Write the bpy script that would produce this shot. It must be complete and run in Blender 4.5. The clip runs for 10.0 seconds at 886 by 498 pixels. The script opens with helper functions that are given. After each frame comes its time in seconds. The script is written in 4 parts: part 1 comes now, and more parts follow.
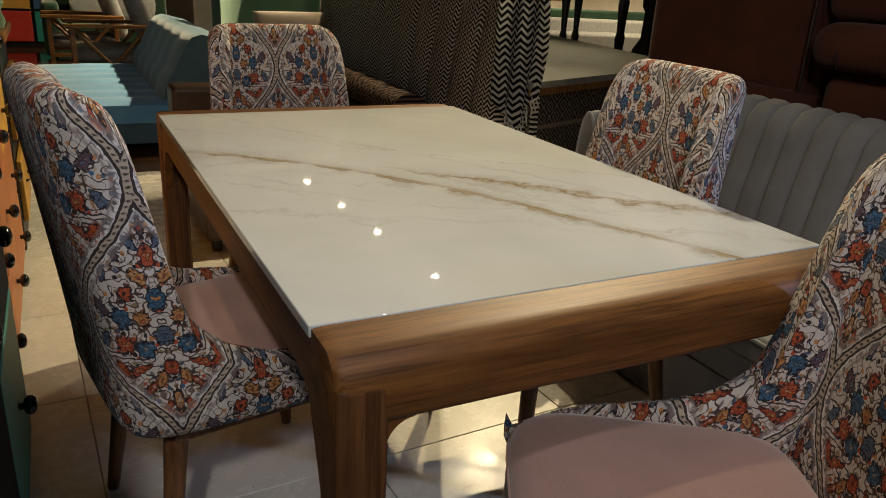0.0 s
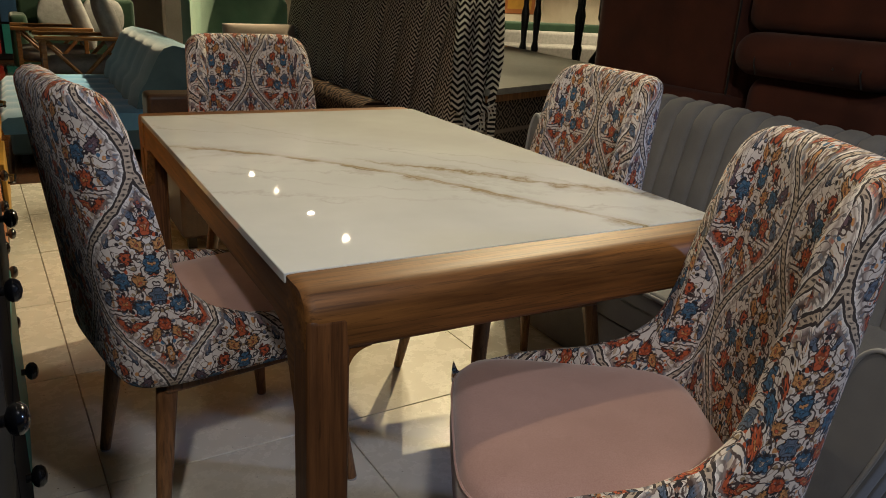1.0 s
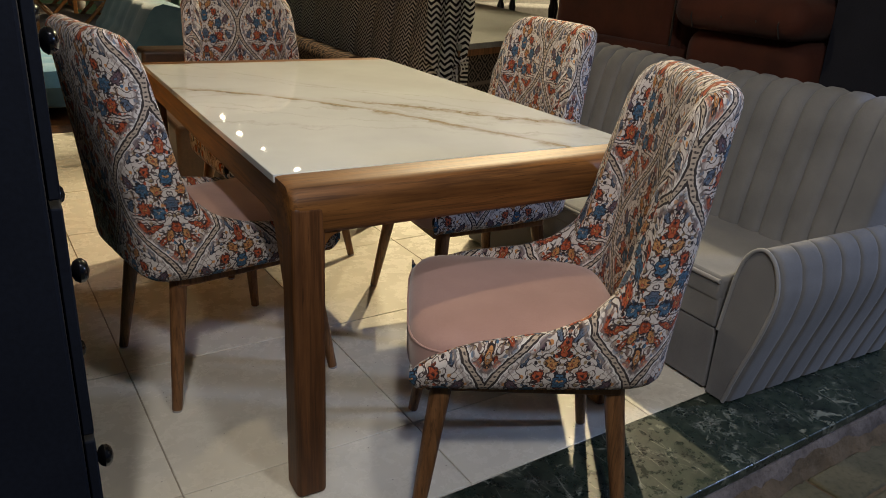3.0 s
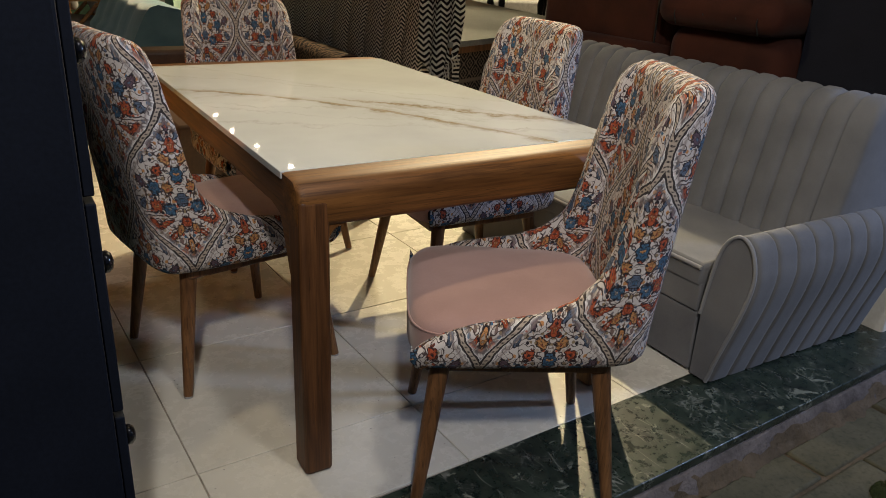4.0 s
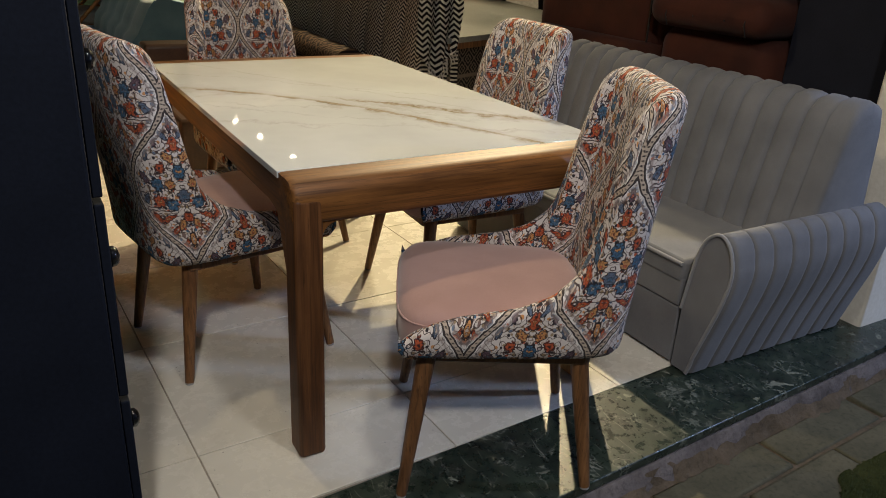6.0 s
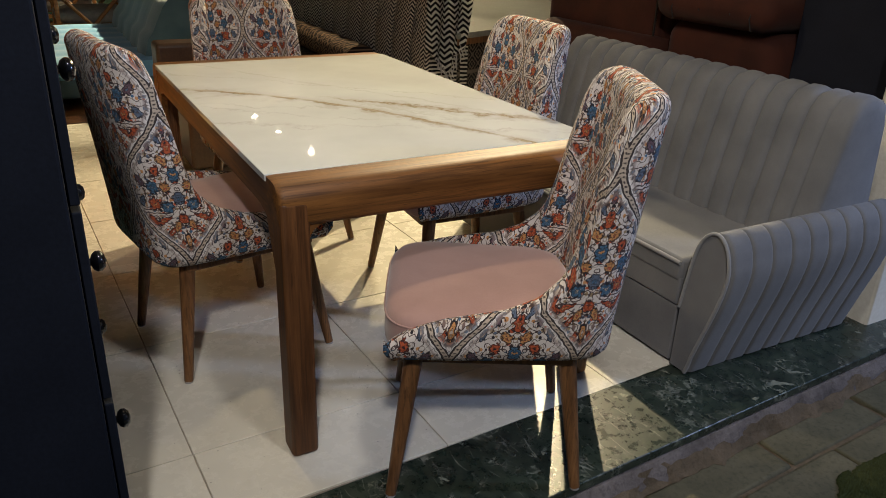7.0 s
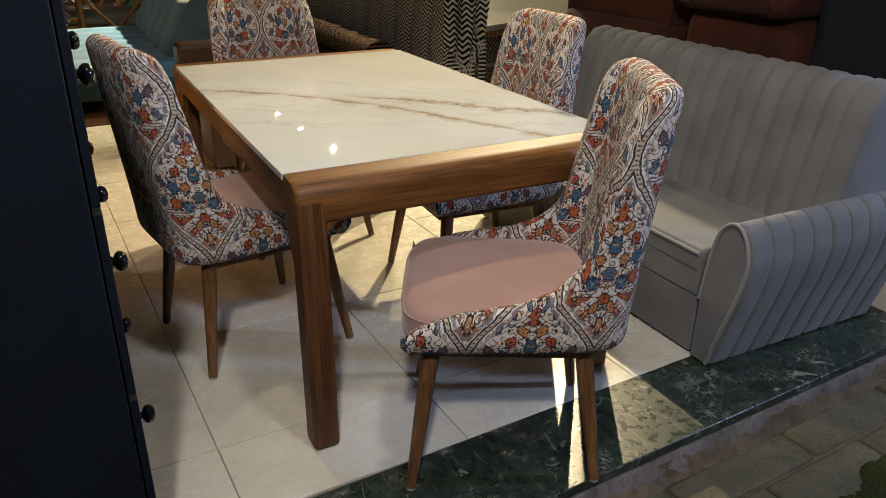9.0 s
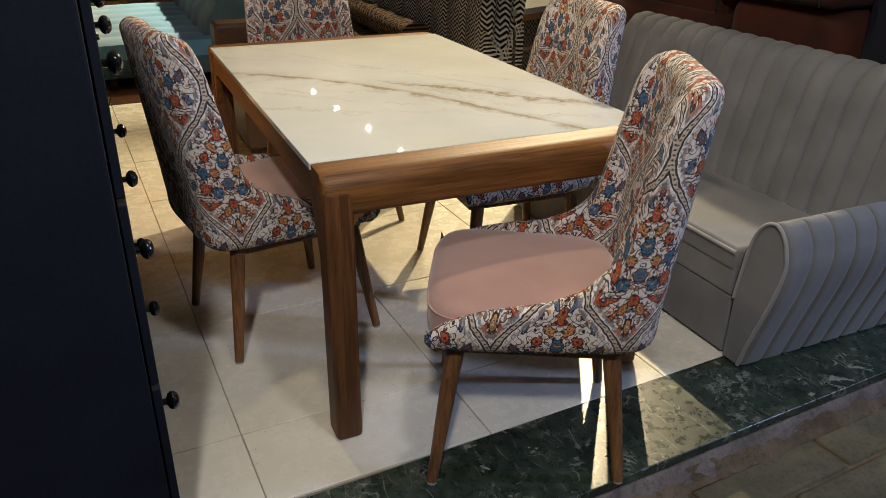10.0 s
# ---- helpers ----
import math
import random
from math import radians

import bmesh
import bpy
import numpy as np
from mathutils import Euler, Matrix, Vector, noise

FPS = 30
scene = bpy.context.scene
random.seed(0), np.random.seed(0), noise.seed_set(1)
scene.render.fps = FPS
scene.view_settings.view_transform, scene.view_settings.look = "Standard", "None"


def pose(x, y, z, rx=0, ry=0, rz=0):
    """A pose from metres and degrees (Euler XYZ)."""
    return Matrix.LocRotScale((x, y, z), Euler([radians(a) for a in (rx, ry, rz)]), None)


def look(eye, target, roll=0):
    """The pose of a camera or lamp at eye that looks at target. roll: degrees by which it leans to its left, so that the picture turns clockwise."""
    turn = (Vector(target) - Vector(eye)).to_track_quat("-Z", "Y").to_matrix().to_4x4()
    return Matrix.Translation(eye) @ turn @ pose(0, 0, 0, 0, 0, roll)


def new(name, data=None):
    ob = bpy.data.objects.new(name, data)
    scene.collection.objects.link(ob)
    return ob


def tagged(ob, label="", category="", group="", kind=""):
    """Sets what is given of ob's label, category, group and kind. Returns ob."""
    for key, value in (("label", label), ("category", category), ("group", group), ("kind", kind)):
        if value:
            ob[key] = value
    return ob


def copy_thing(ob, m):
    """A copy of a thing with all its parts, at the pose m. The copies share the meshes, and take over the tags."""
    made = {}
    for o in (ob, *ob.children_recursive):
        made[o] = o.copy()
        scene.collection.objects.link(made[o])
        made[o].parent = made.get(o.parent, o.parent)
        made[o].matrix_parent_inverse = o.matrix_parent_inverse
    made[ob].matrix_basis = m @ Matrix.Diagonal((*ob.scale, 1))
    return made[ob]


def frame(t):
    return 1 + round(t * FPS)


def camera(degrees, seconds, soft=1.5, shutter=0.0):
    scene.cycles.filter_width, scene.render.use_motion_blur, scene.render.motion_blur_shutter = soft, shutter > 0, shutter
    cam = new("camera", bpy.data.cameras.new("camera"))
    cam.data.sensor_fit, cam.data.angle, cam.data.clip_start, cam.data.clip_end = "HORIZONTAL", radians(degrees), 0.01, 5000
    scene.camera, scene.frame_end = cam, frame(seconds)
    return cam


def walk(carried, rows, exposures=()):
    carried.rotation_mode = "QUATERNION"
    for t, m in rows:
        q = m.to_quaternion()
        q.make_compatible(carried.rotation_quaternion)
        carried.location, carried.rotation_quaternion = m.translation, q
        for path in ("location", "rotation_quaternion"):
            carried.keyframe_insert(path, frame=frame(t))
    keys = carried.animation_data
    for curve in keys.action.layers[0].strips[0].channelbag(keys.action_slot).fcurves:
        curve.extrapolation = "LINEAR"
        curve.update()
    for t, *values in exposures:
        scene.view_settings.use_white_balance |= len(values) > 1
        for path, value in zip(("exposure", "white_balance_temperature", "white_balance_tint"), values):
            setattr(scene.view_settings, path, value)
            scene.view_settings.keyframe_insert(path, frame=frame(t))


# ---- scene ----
cam = camera(61.0, 10.0, soft=0.8)
PATH = [
    (0, (-0.26, -0.859, 1.202), (0.607, 0.807, 0.515), 3.2),
    (0.5, (-0.281, -1.012, 1.199), (0.583, 0.661, 0.523), 3.3),
    (1, (-0.343, -1.099, 1.206), (0.598, 0.541, 0.554), 3.3),
    (1.5, (-0.425, -1.216, 1.213), (0.566, 0.393, 0.557), 3.3),
    (2, (-0.474, -1.295, 1.212), (0.498, 0.314, 0.528), 3.2),
    (2.5, (-0.454, -1.393, 1.209), (0.497, 0.21, 0.484), 3.3),
    (4, (-0.527, -1.557, 1.244), (0.443, 0.023, 0.494), 2.8),
    (4.5, (-0.574, -1.601, 1.264), (0.415, -0.032, 0.515), 3.3),
    (5, (-0.604, -1.627, 1.284), (0.392, -0.063, 0.536), 3.7),
    (5.5, (-0.583, -1.634, 1.288), (0.402, -0.068, 0.528), 3.5),
    (7, (-0.459, -1.686, 1.325), (0.44, -0.087, 0.527), 2.2),
    (7.5, (-0.45, -1.703, 1.332), (0.429, -0.093, 0.534), 1.4),
    (8, (-0.447, -1.705, 1.334), (0.422, -0.089, 0.537), 0.9),
    (8.5, (-0.442, -1.708, 1.332), (0.412, -0.091, 0.522), 0.6),
    (9, (-0.446, -1.707, 1.334), (0.392, -0.084, 0.52), 0.5),
    (9.5, (-0.447, -1.708, 1.34), (0.365, -0.08, 0.51), 0.7),
    (10, (-0.415, -1.676, 1.355), (0.334, -0.035, 0.49), 0.9),
]
walk(cam, [(t, look(eye, target, roll)) for t, eye, target, roll in PATH], [(0, -0.35), (1.5, -0.15), (2.5, 0.0), (4.5, 0.05), (7.5, 0.21), (10.0, 0.27)])

# ---- world and lights ----
world = bpy.data.worlds.new("dusk")
scene.world = world
world.use_nodes = True
world.node_tree.nodes["Background"].inputs[0].default_value = (0.30, 0.42, 0.75, 1)
world.node_tree.nodes["Background"].inputs[1].default_value = 0.07


def spot(name, at, to, watts, colour, size=0.03, cone=75, blend=0.6):
    d = bpy.data.lights.new(name, "SPOT")
    d.energy, d.color, d.shadow_soft_size = watts, colour, size
    d.spot_size, d.spot_blend = radians(cone), blend
    ob = new(name, d)
    ob.matrix_world = look(at, to)
    return ob


WARM = (1.0, 0.82, 0.50)
SPOTS = [(2.80, 2.75), (2.72, 3.75), (2.65, 4.86), (2.61, 6.18), (2.57, 7.22), (2.48, 8.31), (2.42, 9.27), (2.47, 10.40)]
CEIL = 2.95
spot("spot_or_fill_lamp", (2.80, 2.75, 2.88), (0.45, 0.75, 0.4), 640, WARM, size=0.022, cone=76, blend=0.5)
spot("spot_or_fill_lamp", (2.72, 3.75, 2.88), (0.9, 2.2, 0.4), 200, WARM, cone=70, blend=0.6)
# unseen lamp, added to brighten the chairs' inner faces and the sofa back
spot("spot_or_fill_lamp", (-0.10, 0.90, 2.88), (1.35, 0.05, 0.5), 62, WARM, size=0.05, cone=78, blend=0.8)
spot("spot_or_fill_lamp", (2.65, 4.86, 2.88), (2.2, 4.3, 0.4), 330, WARM, cone=90)
spot("spot_or_fill_lamp", (2.61, 6.18, 2.88), (-0.2, 5.2, 0.3), 1100, WARM, cone=50)
for sx, sy in SPOTS[4:]:
    spot("spot_or_fill_lamp", (sx, sy, 2.88), (sx - 2.4, sy + 0.2, 0.4), 330, WARM, cone=66)
# two unseen lamps, added to brighten the cream wall on the far side
for sx, sy in ((8.3, 8.4), (7.4, 11.6)):
    spot("spot_or_fill_lamp", (sx, sy, 2.88), (sx + 0.3, sy + 0.8, 0.4), 700, WARM, cone=120)
spot("street_lamp_light", (4.2, -2.0, 2.4), (0.9, 0.0, 0.2), 270, (0.44, 0.60, 1.0), size=0.16, cone=80)
spot("canopy_lamp", (-0.9, -2.6, 3.1), (0.5, 0.0, 0.2), 225, (1.0, 0.96, 0.92), size=0.10, cone=80, blend=0.8)
spot("canopy_lamp", (0.3, -1.0, 3.1), (0.6, -0.2, 0.2), 60, (1.0, 0.96, 0.92), size=0.10, cone=90, blend=0.8)

# ---- materials ----


def nodes_of(name):
    m = bpy.data.materials.new(name)
    m.use_nodes = True
    return m, m.node_tree.nodes, m.node_tree.links, m.node_tree.nodes["Principled BSDF"]


class Net:
    """Short hand for a material's nodes."""

    def __init__(self, name):
        self.m, self.n, self.l, self.b = nodes_of(name)

    def put(self, target, value):
        if isinstance(value, (int, float)):
            target.default_value = value
        elif isinstance(value, tuple):
            target.default_value = (*value, 1) if len(value) == 3 and len(target.default_value) == 4 else value
        else:
            self.l.new(value, target)

    def coord(self, kind="Object"):
        return self.n.new("ShaderNodeTexCoord").outputs[kind]

    def mapped(self, vec, scale=(1, 1, 1), rot=(0, 0, 0), loc=(0, 0, 0)):
        q = self.n.new("ShaderNodeMapping")
        self.l.new(vec, q.inputs[0])
        q.inputs["Scale"].default_value, q.inputs["Location"].default_value = scale, loc
        q.inputs["Rotation"].default_value = [radians(a) for a in rot]
        return q.outputs[0]

    def math(self, op, a, b=0.0, c=0.0):
        q = self.n.new("ShaderNodeMath")
        q.operation = op
        for i, v in enumerate((a, b, c)):
            self.put(q.inputs[i], v)
        return q.outputs[0]

    def vmath(self, op, a, b):
        q = self.n.new("ShaderNodeVectorMath")
        q.operation = op
        self.put(q.inputs[0], a)
        if op == "SCALE":
            self.put(q.inputs[3], b)
        else:
            self.put(q.inputs[1], b)
        return q.outputs[0]

    def split(self, vec):
        q = self.n.new("ShaderNodeSeparateXYZ")
        self.l.new(vec, q.inputs[0])
        return q.outputs

    def join(self, x, y, z=0.0):
        q = self.n.new("ShaderNodeCombineXYZ")
        for i, v in enumerate((x, y, z)):
            self.put(q.inputs[i], v)
        return q.outputs[0]

    def noise(self, vec, scale, detail=4, rough=0.55, out="Fac"):
        q = self.n.new("ShaderNodeTexNoise")
        self.l.new(vec, q.inputs["Vector"])
        q.inputs["Scale"].default_value, q.inputs["Detail"].default_value = scale, detail
        q.inputs["Roughness"].default_value = rough
        return q.outputs[out]

    def voronoi(self, vec, scale, feature="F1", rand=1.0):
        q = self.n.new("ShaderNodeTexVoronoi")
        q.feature = feature
        self.l.new(vec, q.inputs["Vector"])
        q.inputs["Scale"].default_value, q.inputs["Randomness"].default_value = scale, rand
        return q.outputs

    def ramp(self, fac, stops, mode="LINEAR"):
        q = self.n.new("ShaderNodeValToRGB")
        q.color_ramp.interpolation = mode
        el = q.color_ramp.elements
        el[0].position, el[1].position = stops[0][0], stops[-1][0]
        tone = [(*c, 1) if isinstance(c, tuple) else (c, c, c, 1) for _, c in stops]
        el[0].color, el[1].color = tone[0], tone[-1]
        for (p, _), c in list(zip(stops, tone))[1:-1]:
            el.new(p).color = c
        self.put(q.inputs[0], fac)
        return q.outputs[0]

    def mix(self, fac, a, b, mode="MIX"):
        q = self.n.new("ShaderNodeMix")
        q.data_type, q.blend_type = "RGBA", mode
        self.put(q.inputs[0], fac)
        self.put(q.inputs[6], a)
        self.put(q.inputs[7], b)
        return q.outputs[2]

    def bump(self, height, strength=0.3, dist=0.002, under=None):
        q = self.n.new("ShaderNodeBump")
        q.inputs["Strength"].default_value, q.inputs["Distance"].default_value = strength, dist
        self.l.new(height, q.inputs["Height"])
        if under is not None:
            self.l.new(under, q.inputs["Normal"])
        return q.outputs[0]

    def done(self, colour, rough, normal=None, metal=0.0, coat=0.0, sheen=0.0, spec=0.5):
        self.put(self.b.inputs["Base Color"], colour)
        self.put(self.b.inputs["Roughness"], rough)
        self.put(self.b.inputs["Metallic"], metal)
        self.put(self.b.inputs["Coat Weight"], coat)
        self.put(self.b.inputs["Sheen Weight"], sheen)
        self.put(self.b.inputs["Specular IOR Level"], spec)
        if normal is not None:
            self.l.new(normal, self.b.inputs["Normal"])
        return self.m


def plain(name, a, b, rough=0.6, scale=6.0, fine=180.0, bump=0.15, metal=0.0, sheen=0.0, spec=0.5, coat=0.0):
    """A surface of two close colours with broad blotches, fine grain and relief."""
    q = Net(name)
    c = q.coord()
    big, small = q.noise(c, scale), q.noise(c, fine, 2)
    col = q.mix(q.ramp(big, [(0.3, 0.0), (0.7, 1.0)]), a, b)
    col = q.mix(0.25, col, q.ramp(small, [(0.3, 0.25), (0.7, 0.85)]), "SOFT_LIGHT")
    r = q.math("ADD", rough - 0.08, q.math("MULTIPLY", big, 0.16))
    return q.done(col, r, q.bump(small, bump, 0.001), metal, coat, sheen, spec)


def velvet(name, a, b, sheen=0.5):
    q = Net(name)
    c = q.coord()
    nap, weave = q.noise(c, 5, 5), q.noise(c, 420, 2)
    col = q.mix(q.ramp(nap, [(0.32, 0.0), (0.68, 1.0)]), a, b)
    col = q.mix(0.3, col, q.ramp(weave, [(0.3, 0.3), (0.7, 0.75)]), "SOFT_LIGHT")
    n = q.bump(q.noise(c, 14, 4), 0.25, 0.006)
    return q.done(col, 0.85, q.bump(weave, 0.25, 0.0008, n), sheen=sheen, spec=0.25)


def wood(name, dark, light, rough=0.38, axis="Z", scale=1.0, coat=0.15):
    """Grain along one axis, with darker streaks and knots."""
    q = Net(name)
    stretch = {"X": (0.06, 1, 1), "Y": (1, 0.06, 1), "Z": (1, 1, 0.06)}[axis]
    c = q.mapped(q.coord(), tuple(s * scale for s in stretch))
    warp = q.noise(c, 9, 4, out="Color")
    c2 = q.vmath("ADD", c, q.vmath("SCALE", warp, 0.03))
    rings = q.noise(c2, 55, 6, 0.65)
    pores = q.noise(c2, 260, 3)
    lines = q.noise(q.mapped(c2, tuple(0.4 if k < 1 else 1.0 for k in stretch)), 130, 3, 0.6)
    broad = q.noise(q.coord(), 3.5, 3)
    col = q.ramp(rings, [(0.28, dark), (0.55, tuple((x + y) / 2 for x, y in zip(dark, light))), (0.75, light)])
    col = q.mix(0.35, col, q.ramp(broad, [(0.3, 0.25), (0.7, 0.75)]), "SOFT_LIGHT")
    col = q.mix(q.ramp(pores, [(0.30, 0.55), (0.40, 0.0)]), col, tuple(x * 0.45 for x in dark))
    streak = q.noise(q.vmath("ADD", q.mapped(q.coord(), tuple(0.25 * k * scale for k in stretch)), q.vmath("SCALE", warp, 0.02)), 60, 4, 0.6)
    col = q.mix(q.ramp(streak, [(0.52, 0.0), (0.68, 0.75)]), col, tuple(x * 0.55 for x in dark))
    spread = tuple((0.28 if k < 1 else 1.0) * scale for k in stretch)
    kn = q.voronoi(q.vmath("ADD", q.mapped(q.coord(), spread), q.vmath("SCALE", warp, 0.012)), 5.5)["Distance"]
    col = q.mix(q.ramp(kn, [(0.03, 0.9), (0.055, 0.45), (0.075, 0.6), (0.12, 0.0)]), col, tuple(x * 0.5 for x in dark))
    col = q.mix(q.ramp(lines, [(0.36, 0.55), (0.47, 0.0)]), col, tuple(x * 0.5 for x in dark))
    r = q.math("ADD", rough - 0.08, q.math("MULTIPLY", rings, 0.18))
    return q.done(col, r, q.bump(lines, 0.10, 0.0006, q.bump(rings, 0.14, 0.0012)), coat=coat, spec=0.3)


def floral(name):
    """Printed damask: an ogee lattice of beaded chains on off-white, a mirrored bouquet in each lozenge."""
    q = Net(name)
    uv = q.coord("UV")
    W, H = 0.30, 0.50
    wob = q.vmath("SCALE", q.vmath("SUBTRACT", q.noise(uv, 60, 3, out="Color"), (0.5, 0.5, 0.5)), 0.010)
    u, v, _ = q.split(q.vmath("ADD", uv, wob))
    cream, dark = (0.80, 0.77, 0.76), (0.024, 0.020, 0.024)
    rust, blue, ochre = (0.40, 0.085, 0.035), (0.055, 0.125, 0.215), (0.48, 0.23, 0.09)
    slate, plum, sand, olive = (0.10, 0.13, 0.19), (0.12, 0.075, 0.095), (0.44, 0.36, 0.29), (0.26, 0.19, 0.115)
    # the lattice
    s = q.math("MULTIPLY", q.math("SINE", q.math("MULTIPLY", v, 2 * math.pi / H)), 0.25)
    x = q.math("DIVIDE", q.math("ADD", u, -2.925), W)
    a = q.math("PINGPONG", q.math("SUBTRACT", x, 0.25), 0.5)
    half = q.math("ADD", s, 0.25)
    inside = q.math("LESS_THAN", a, half)
    d = q.math("MULTIPLY", q.math("ABSOLUTE", q.math("SUBTRACT", a, half)), W * 0.72)
    # place within one lozenge, folded about its upright axis
    lx = q.math("MULTIPLY", q.math("ADD", q.math("MULTIPLY", inside, a), q.math("MULTIPLY", q.math("SUBTRACT", 1.0, inside), q.math("SUBTRACT", 0.5, a))), W)
    drop = q.math("ADD", q.math("MULTIPLY", inside, 0.5), 1.75)
    ly = q.math("MULTIPLY", q.math("SUBTRACT", q.math("FRACT", q.math("ADD", q.math("DIVIDE", v, H), drop)), 0.5), H)
    p = q.join(lx, ly)
    ruffle = q.voronoi(p, 120)["Distance"]
    vein = q.ramp(q.voronoi(p, 95, "DISTANCE_TO_EDGE")["Distance"], [(0.03, 0.8), (0.10, 0.0)])
    # small leaves and stems all over the ground
    lv = q.voronoi(q.mapped(p, (1, 0.55, 1), (0, 0, 38)), 70)
    pick = q.split(lv["Color"])
    tone = q.ramp(pick[0], [(0.0, slate), (0.25, rust), (0.45, plum), (0.62, sand), (0.8, ochre)], "CONSTANT")
    some = q.math("MULTIPLY", q.ramp(lv["Distance"], [(0.30, 1.0), (0.36, 0.0)]), q.ramp(pick[1], [(0.30, 0.0), (0.31, 1.0)]))
    col = q.mix(some, cream, tone)
    scroll = q.math("ABSOLUTE", q.math("SUBTRACT", q.noise(p, 46, 0), 0.5))
    col = q.mix(q.ramp(scroll, [(0.014, 0.85), (0.022, 0.0)]), col, (0.10, 0.07, 0.075))
    # ground of the bouquet
    def oval(cx, cy, rx, ry, turn, frill=0.30):
        m = q.n.new("ShaderNodeMapping")
        m.vector_type = "TEXTURE"
        q.l.new(p, m.inputs[0])
        m.inputs["Location"].default_value = (cx, cy, 0)
        m.inputs["Rotation"].default_value = (0, 0, radians(turn))
        m.inputs["Scale"].default_value = (rx, ry, 1)
        n = q.n.new("ShaderNodeVectorMath")
        n.operation = "LENGTH"
        q.l.new(m.outputs[0], n.inputs[0])
        return q.math("ADD", n.outputs["Value"], q.math("MULTIPLY", ruffle, frill))

    heart = oval(0, -0.01, 0.066, 0.130, 0, 0.8)
    dense = q.voronoi(p, 88)
    mess = q.ramp(q.split(dense["Color"])[0], [(0.0, olive), (0.22, rust), (0.38, slate), (0.52, sand), (0.68, dark), (0.80, ochre), (0.90, blue)], "CONSTANT")
    blot = q.math("MULTIPLY", q.ramp(dense["Distance"], [(0.36, 1.0), (0.42, 0.0)]), q.ramp(heart, [(1.10, 1.0), (1.25, 0.0)]))
    col = q.mix(q.ramp(heart, [(1.10, 0.45), (1.40, 0.0)]), col, (0.27, 0.195, 0.14))
    col = q.mix(blot, col, mess)
    curl = q.math("ABSOLUTE", q.math("SUBTRACT", q.noise(q.vmath("ADD", p, (1.3, 0.4, 0.0)), 62, 0), 0.5))
    col = q.mix(q.math("MULTIPLY", q.ramp(curl, [(0.034, 0.95), (0.046, 0.0)]), q.ramp(heart, [(1.25, 1.0), (1.60, 0.0)])), col, (0.050, 0.032, 0.032))
    # flowers and leaves: centre, radii, turn, petal colour, middle colour
    for cx, cy, rx, ry, turn, petal, eye in (
            (0.094, 0.030, 0.013, 0.024, -30, plum, slate), (0.104, -0.030, 0.012, 0.023, 25, slate, plum), (0.076, 0.095, 0.010, 0.021, 20, slate, sand),
            (0.080, -0.085, 0.011, 0.022, -35, rust, ochre), (0.050, 0.135, 0.010, 0.020, -25, plum, rust), (0.052, -0.140, 0.010, 0.021, 30, slate, plum),
            (0.022, -0.165, 0.009, 0.026, 35, rust, ochre), (0.000, -0.150, 0.008, 0.030, 0, ochre, sand), (0.038, -0.120, 0.009, 0.028, 48, rust, sand),
            (0.052, -0.085, 0.009, 0.028, 62, rust, ochre), (0.020, -0.105, 0.010, 0.024, 18, ochre, rust), (0.000, -0.085, 0.014, 0.022, 0, rust, dark),
            (0.066, -0.035, 0.020, 0.021, 0, rust, ochre), (0.034, -0.045, 0.019, 0.020, 20, blue, sand), (0.062, 0.015, 0.019, 0.022, 0, blue, slate),
            (0.030, 0.010, 0.016, 0.018, 0, ochre, rust), (0.000, -0.022, 0.020, 0.022, 0, slate, blue), (0.046, 0.060, 0.018, 0.017, 0, rust, dark),
            (0.000, 0.045, 0.022, 0.024, 0, blue, ochre), (0.022, 0.088, 0.015, 0.018, -20, ochre, rust), (0.000, 0.120, 0.017, 0.026, 0, rust, ochre),
            (0.022, 0.150, 0.008, 0.020, -35, slate, plum), (0.000, 0.172, 0.008, 0.022, 0, plum, rust)):
        e = oval(cx, cy, rx * 0.98, ry * 1.02, turn, 0.68)
        face = q.ramp(e, [(0.0, dark), (0.22, eye), (0.50, dark), (0.58, petal), (1.06, dark)], "CONSTANT")
        face = q.mix(vein, face, tuple(0.40 * k for k in petal))
        face = q.mix(q.ramp(ruffle, [(0.10, 0.35), (0.24, 0.0)]), face, tuple(0.5 * k + 0.3 for k in petal))
        col = q.mix(q.math("LESS_THAN", e, 1.22), col, face)
    col = q.mix(q.ramp(q.voronoi(p, 210)["Distance"], [(0.10, 0.35), (0.18, 0.0)]), col, (0.60, 0.50, 0.42))
    col = q.mix(q.ramp(q.math("ABSOLUTE", q.math("SUBTRACT", d, 0.017)), [(0.0012, 0.8), (0.0030, 0.0)]), col, (0.24, 0.19, 0.18))
    # the chain: white margin, two dark lines and beads between
    col = q.mix(q.ramp(d, [(0.009, 0.6), (0.013, 0.0)]), col, cream)
    beads = q.ramp(q.math("SINE", q.math("MULTIPLY", v, 2 * math.pi / 0.0105)), [(0.15, 0.0), (0.4, 1.0)])
    chain = q.ramp(d, [(0.0, sand), (0.0022, (0.045, 0.037, 0.037)), (0.0048, sand), (0.0062, (0.12, 0.10, 0.10)), (0.0078, cream)], "CONSTANT")
    chain = q.mix(q.math("MULTIPLY", q.ramp(d, [(0.0, 1.0), (0.0021, 1.0), (0.0023, 0.0)]), beads), chain, dark)
    col = q.mix(q.math("LESS_THAN", d, 0.0082), col, chain)
    wear = q.noise(uv, 12, 4)
    col = q.mix(0.3, col, q.ramp(wear, [(0.3, 0.3), (0.7, 0.7)]), "SOFT_LIGHT")
    weave = q.noise(uv, 700, 1)
    n = q.bump(q.noise(uv, 9, 2), 0.10, 0.004)
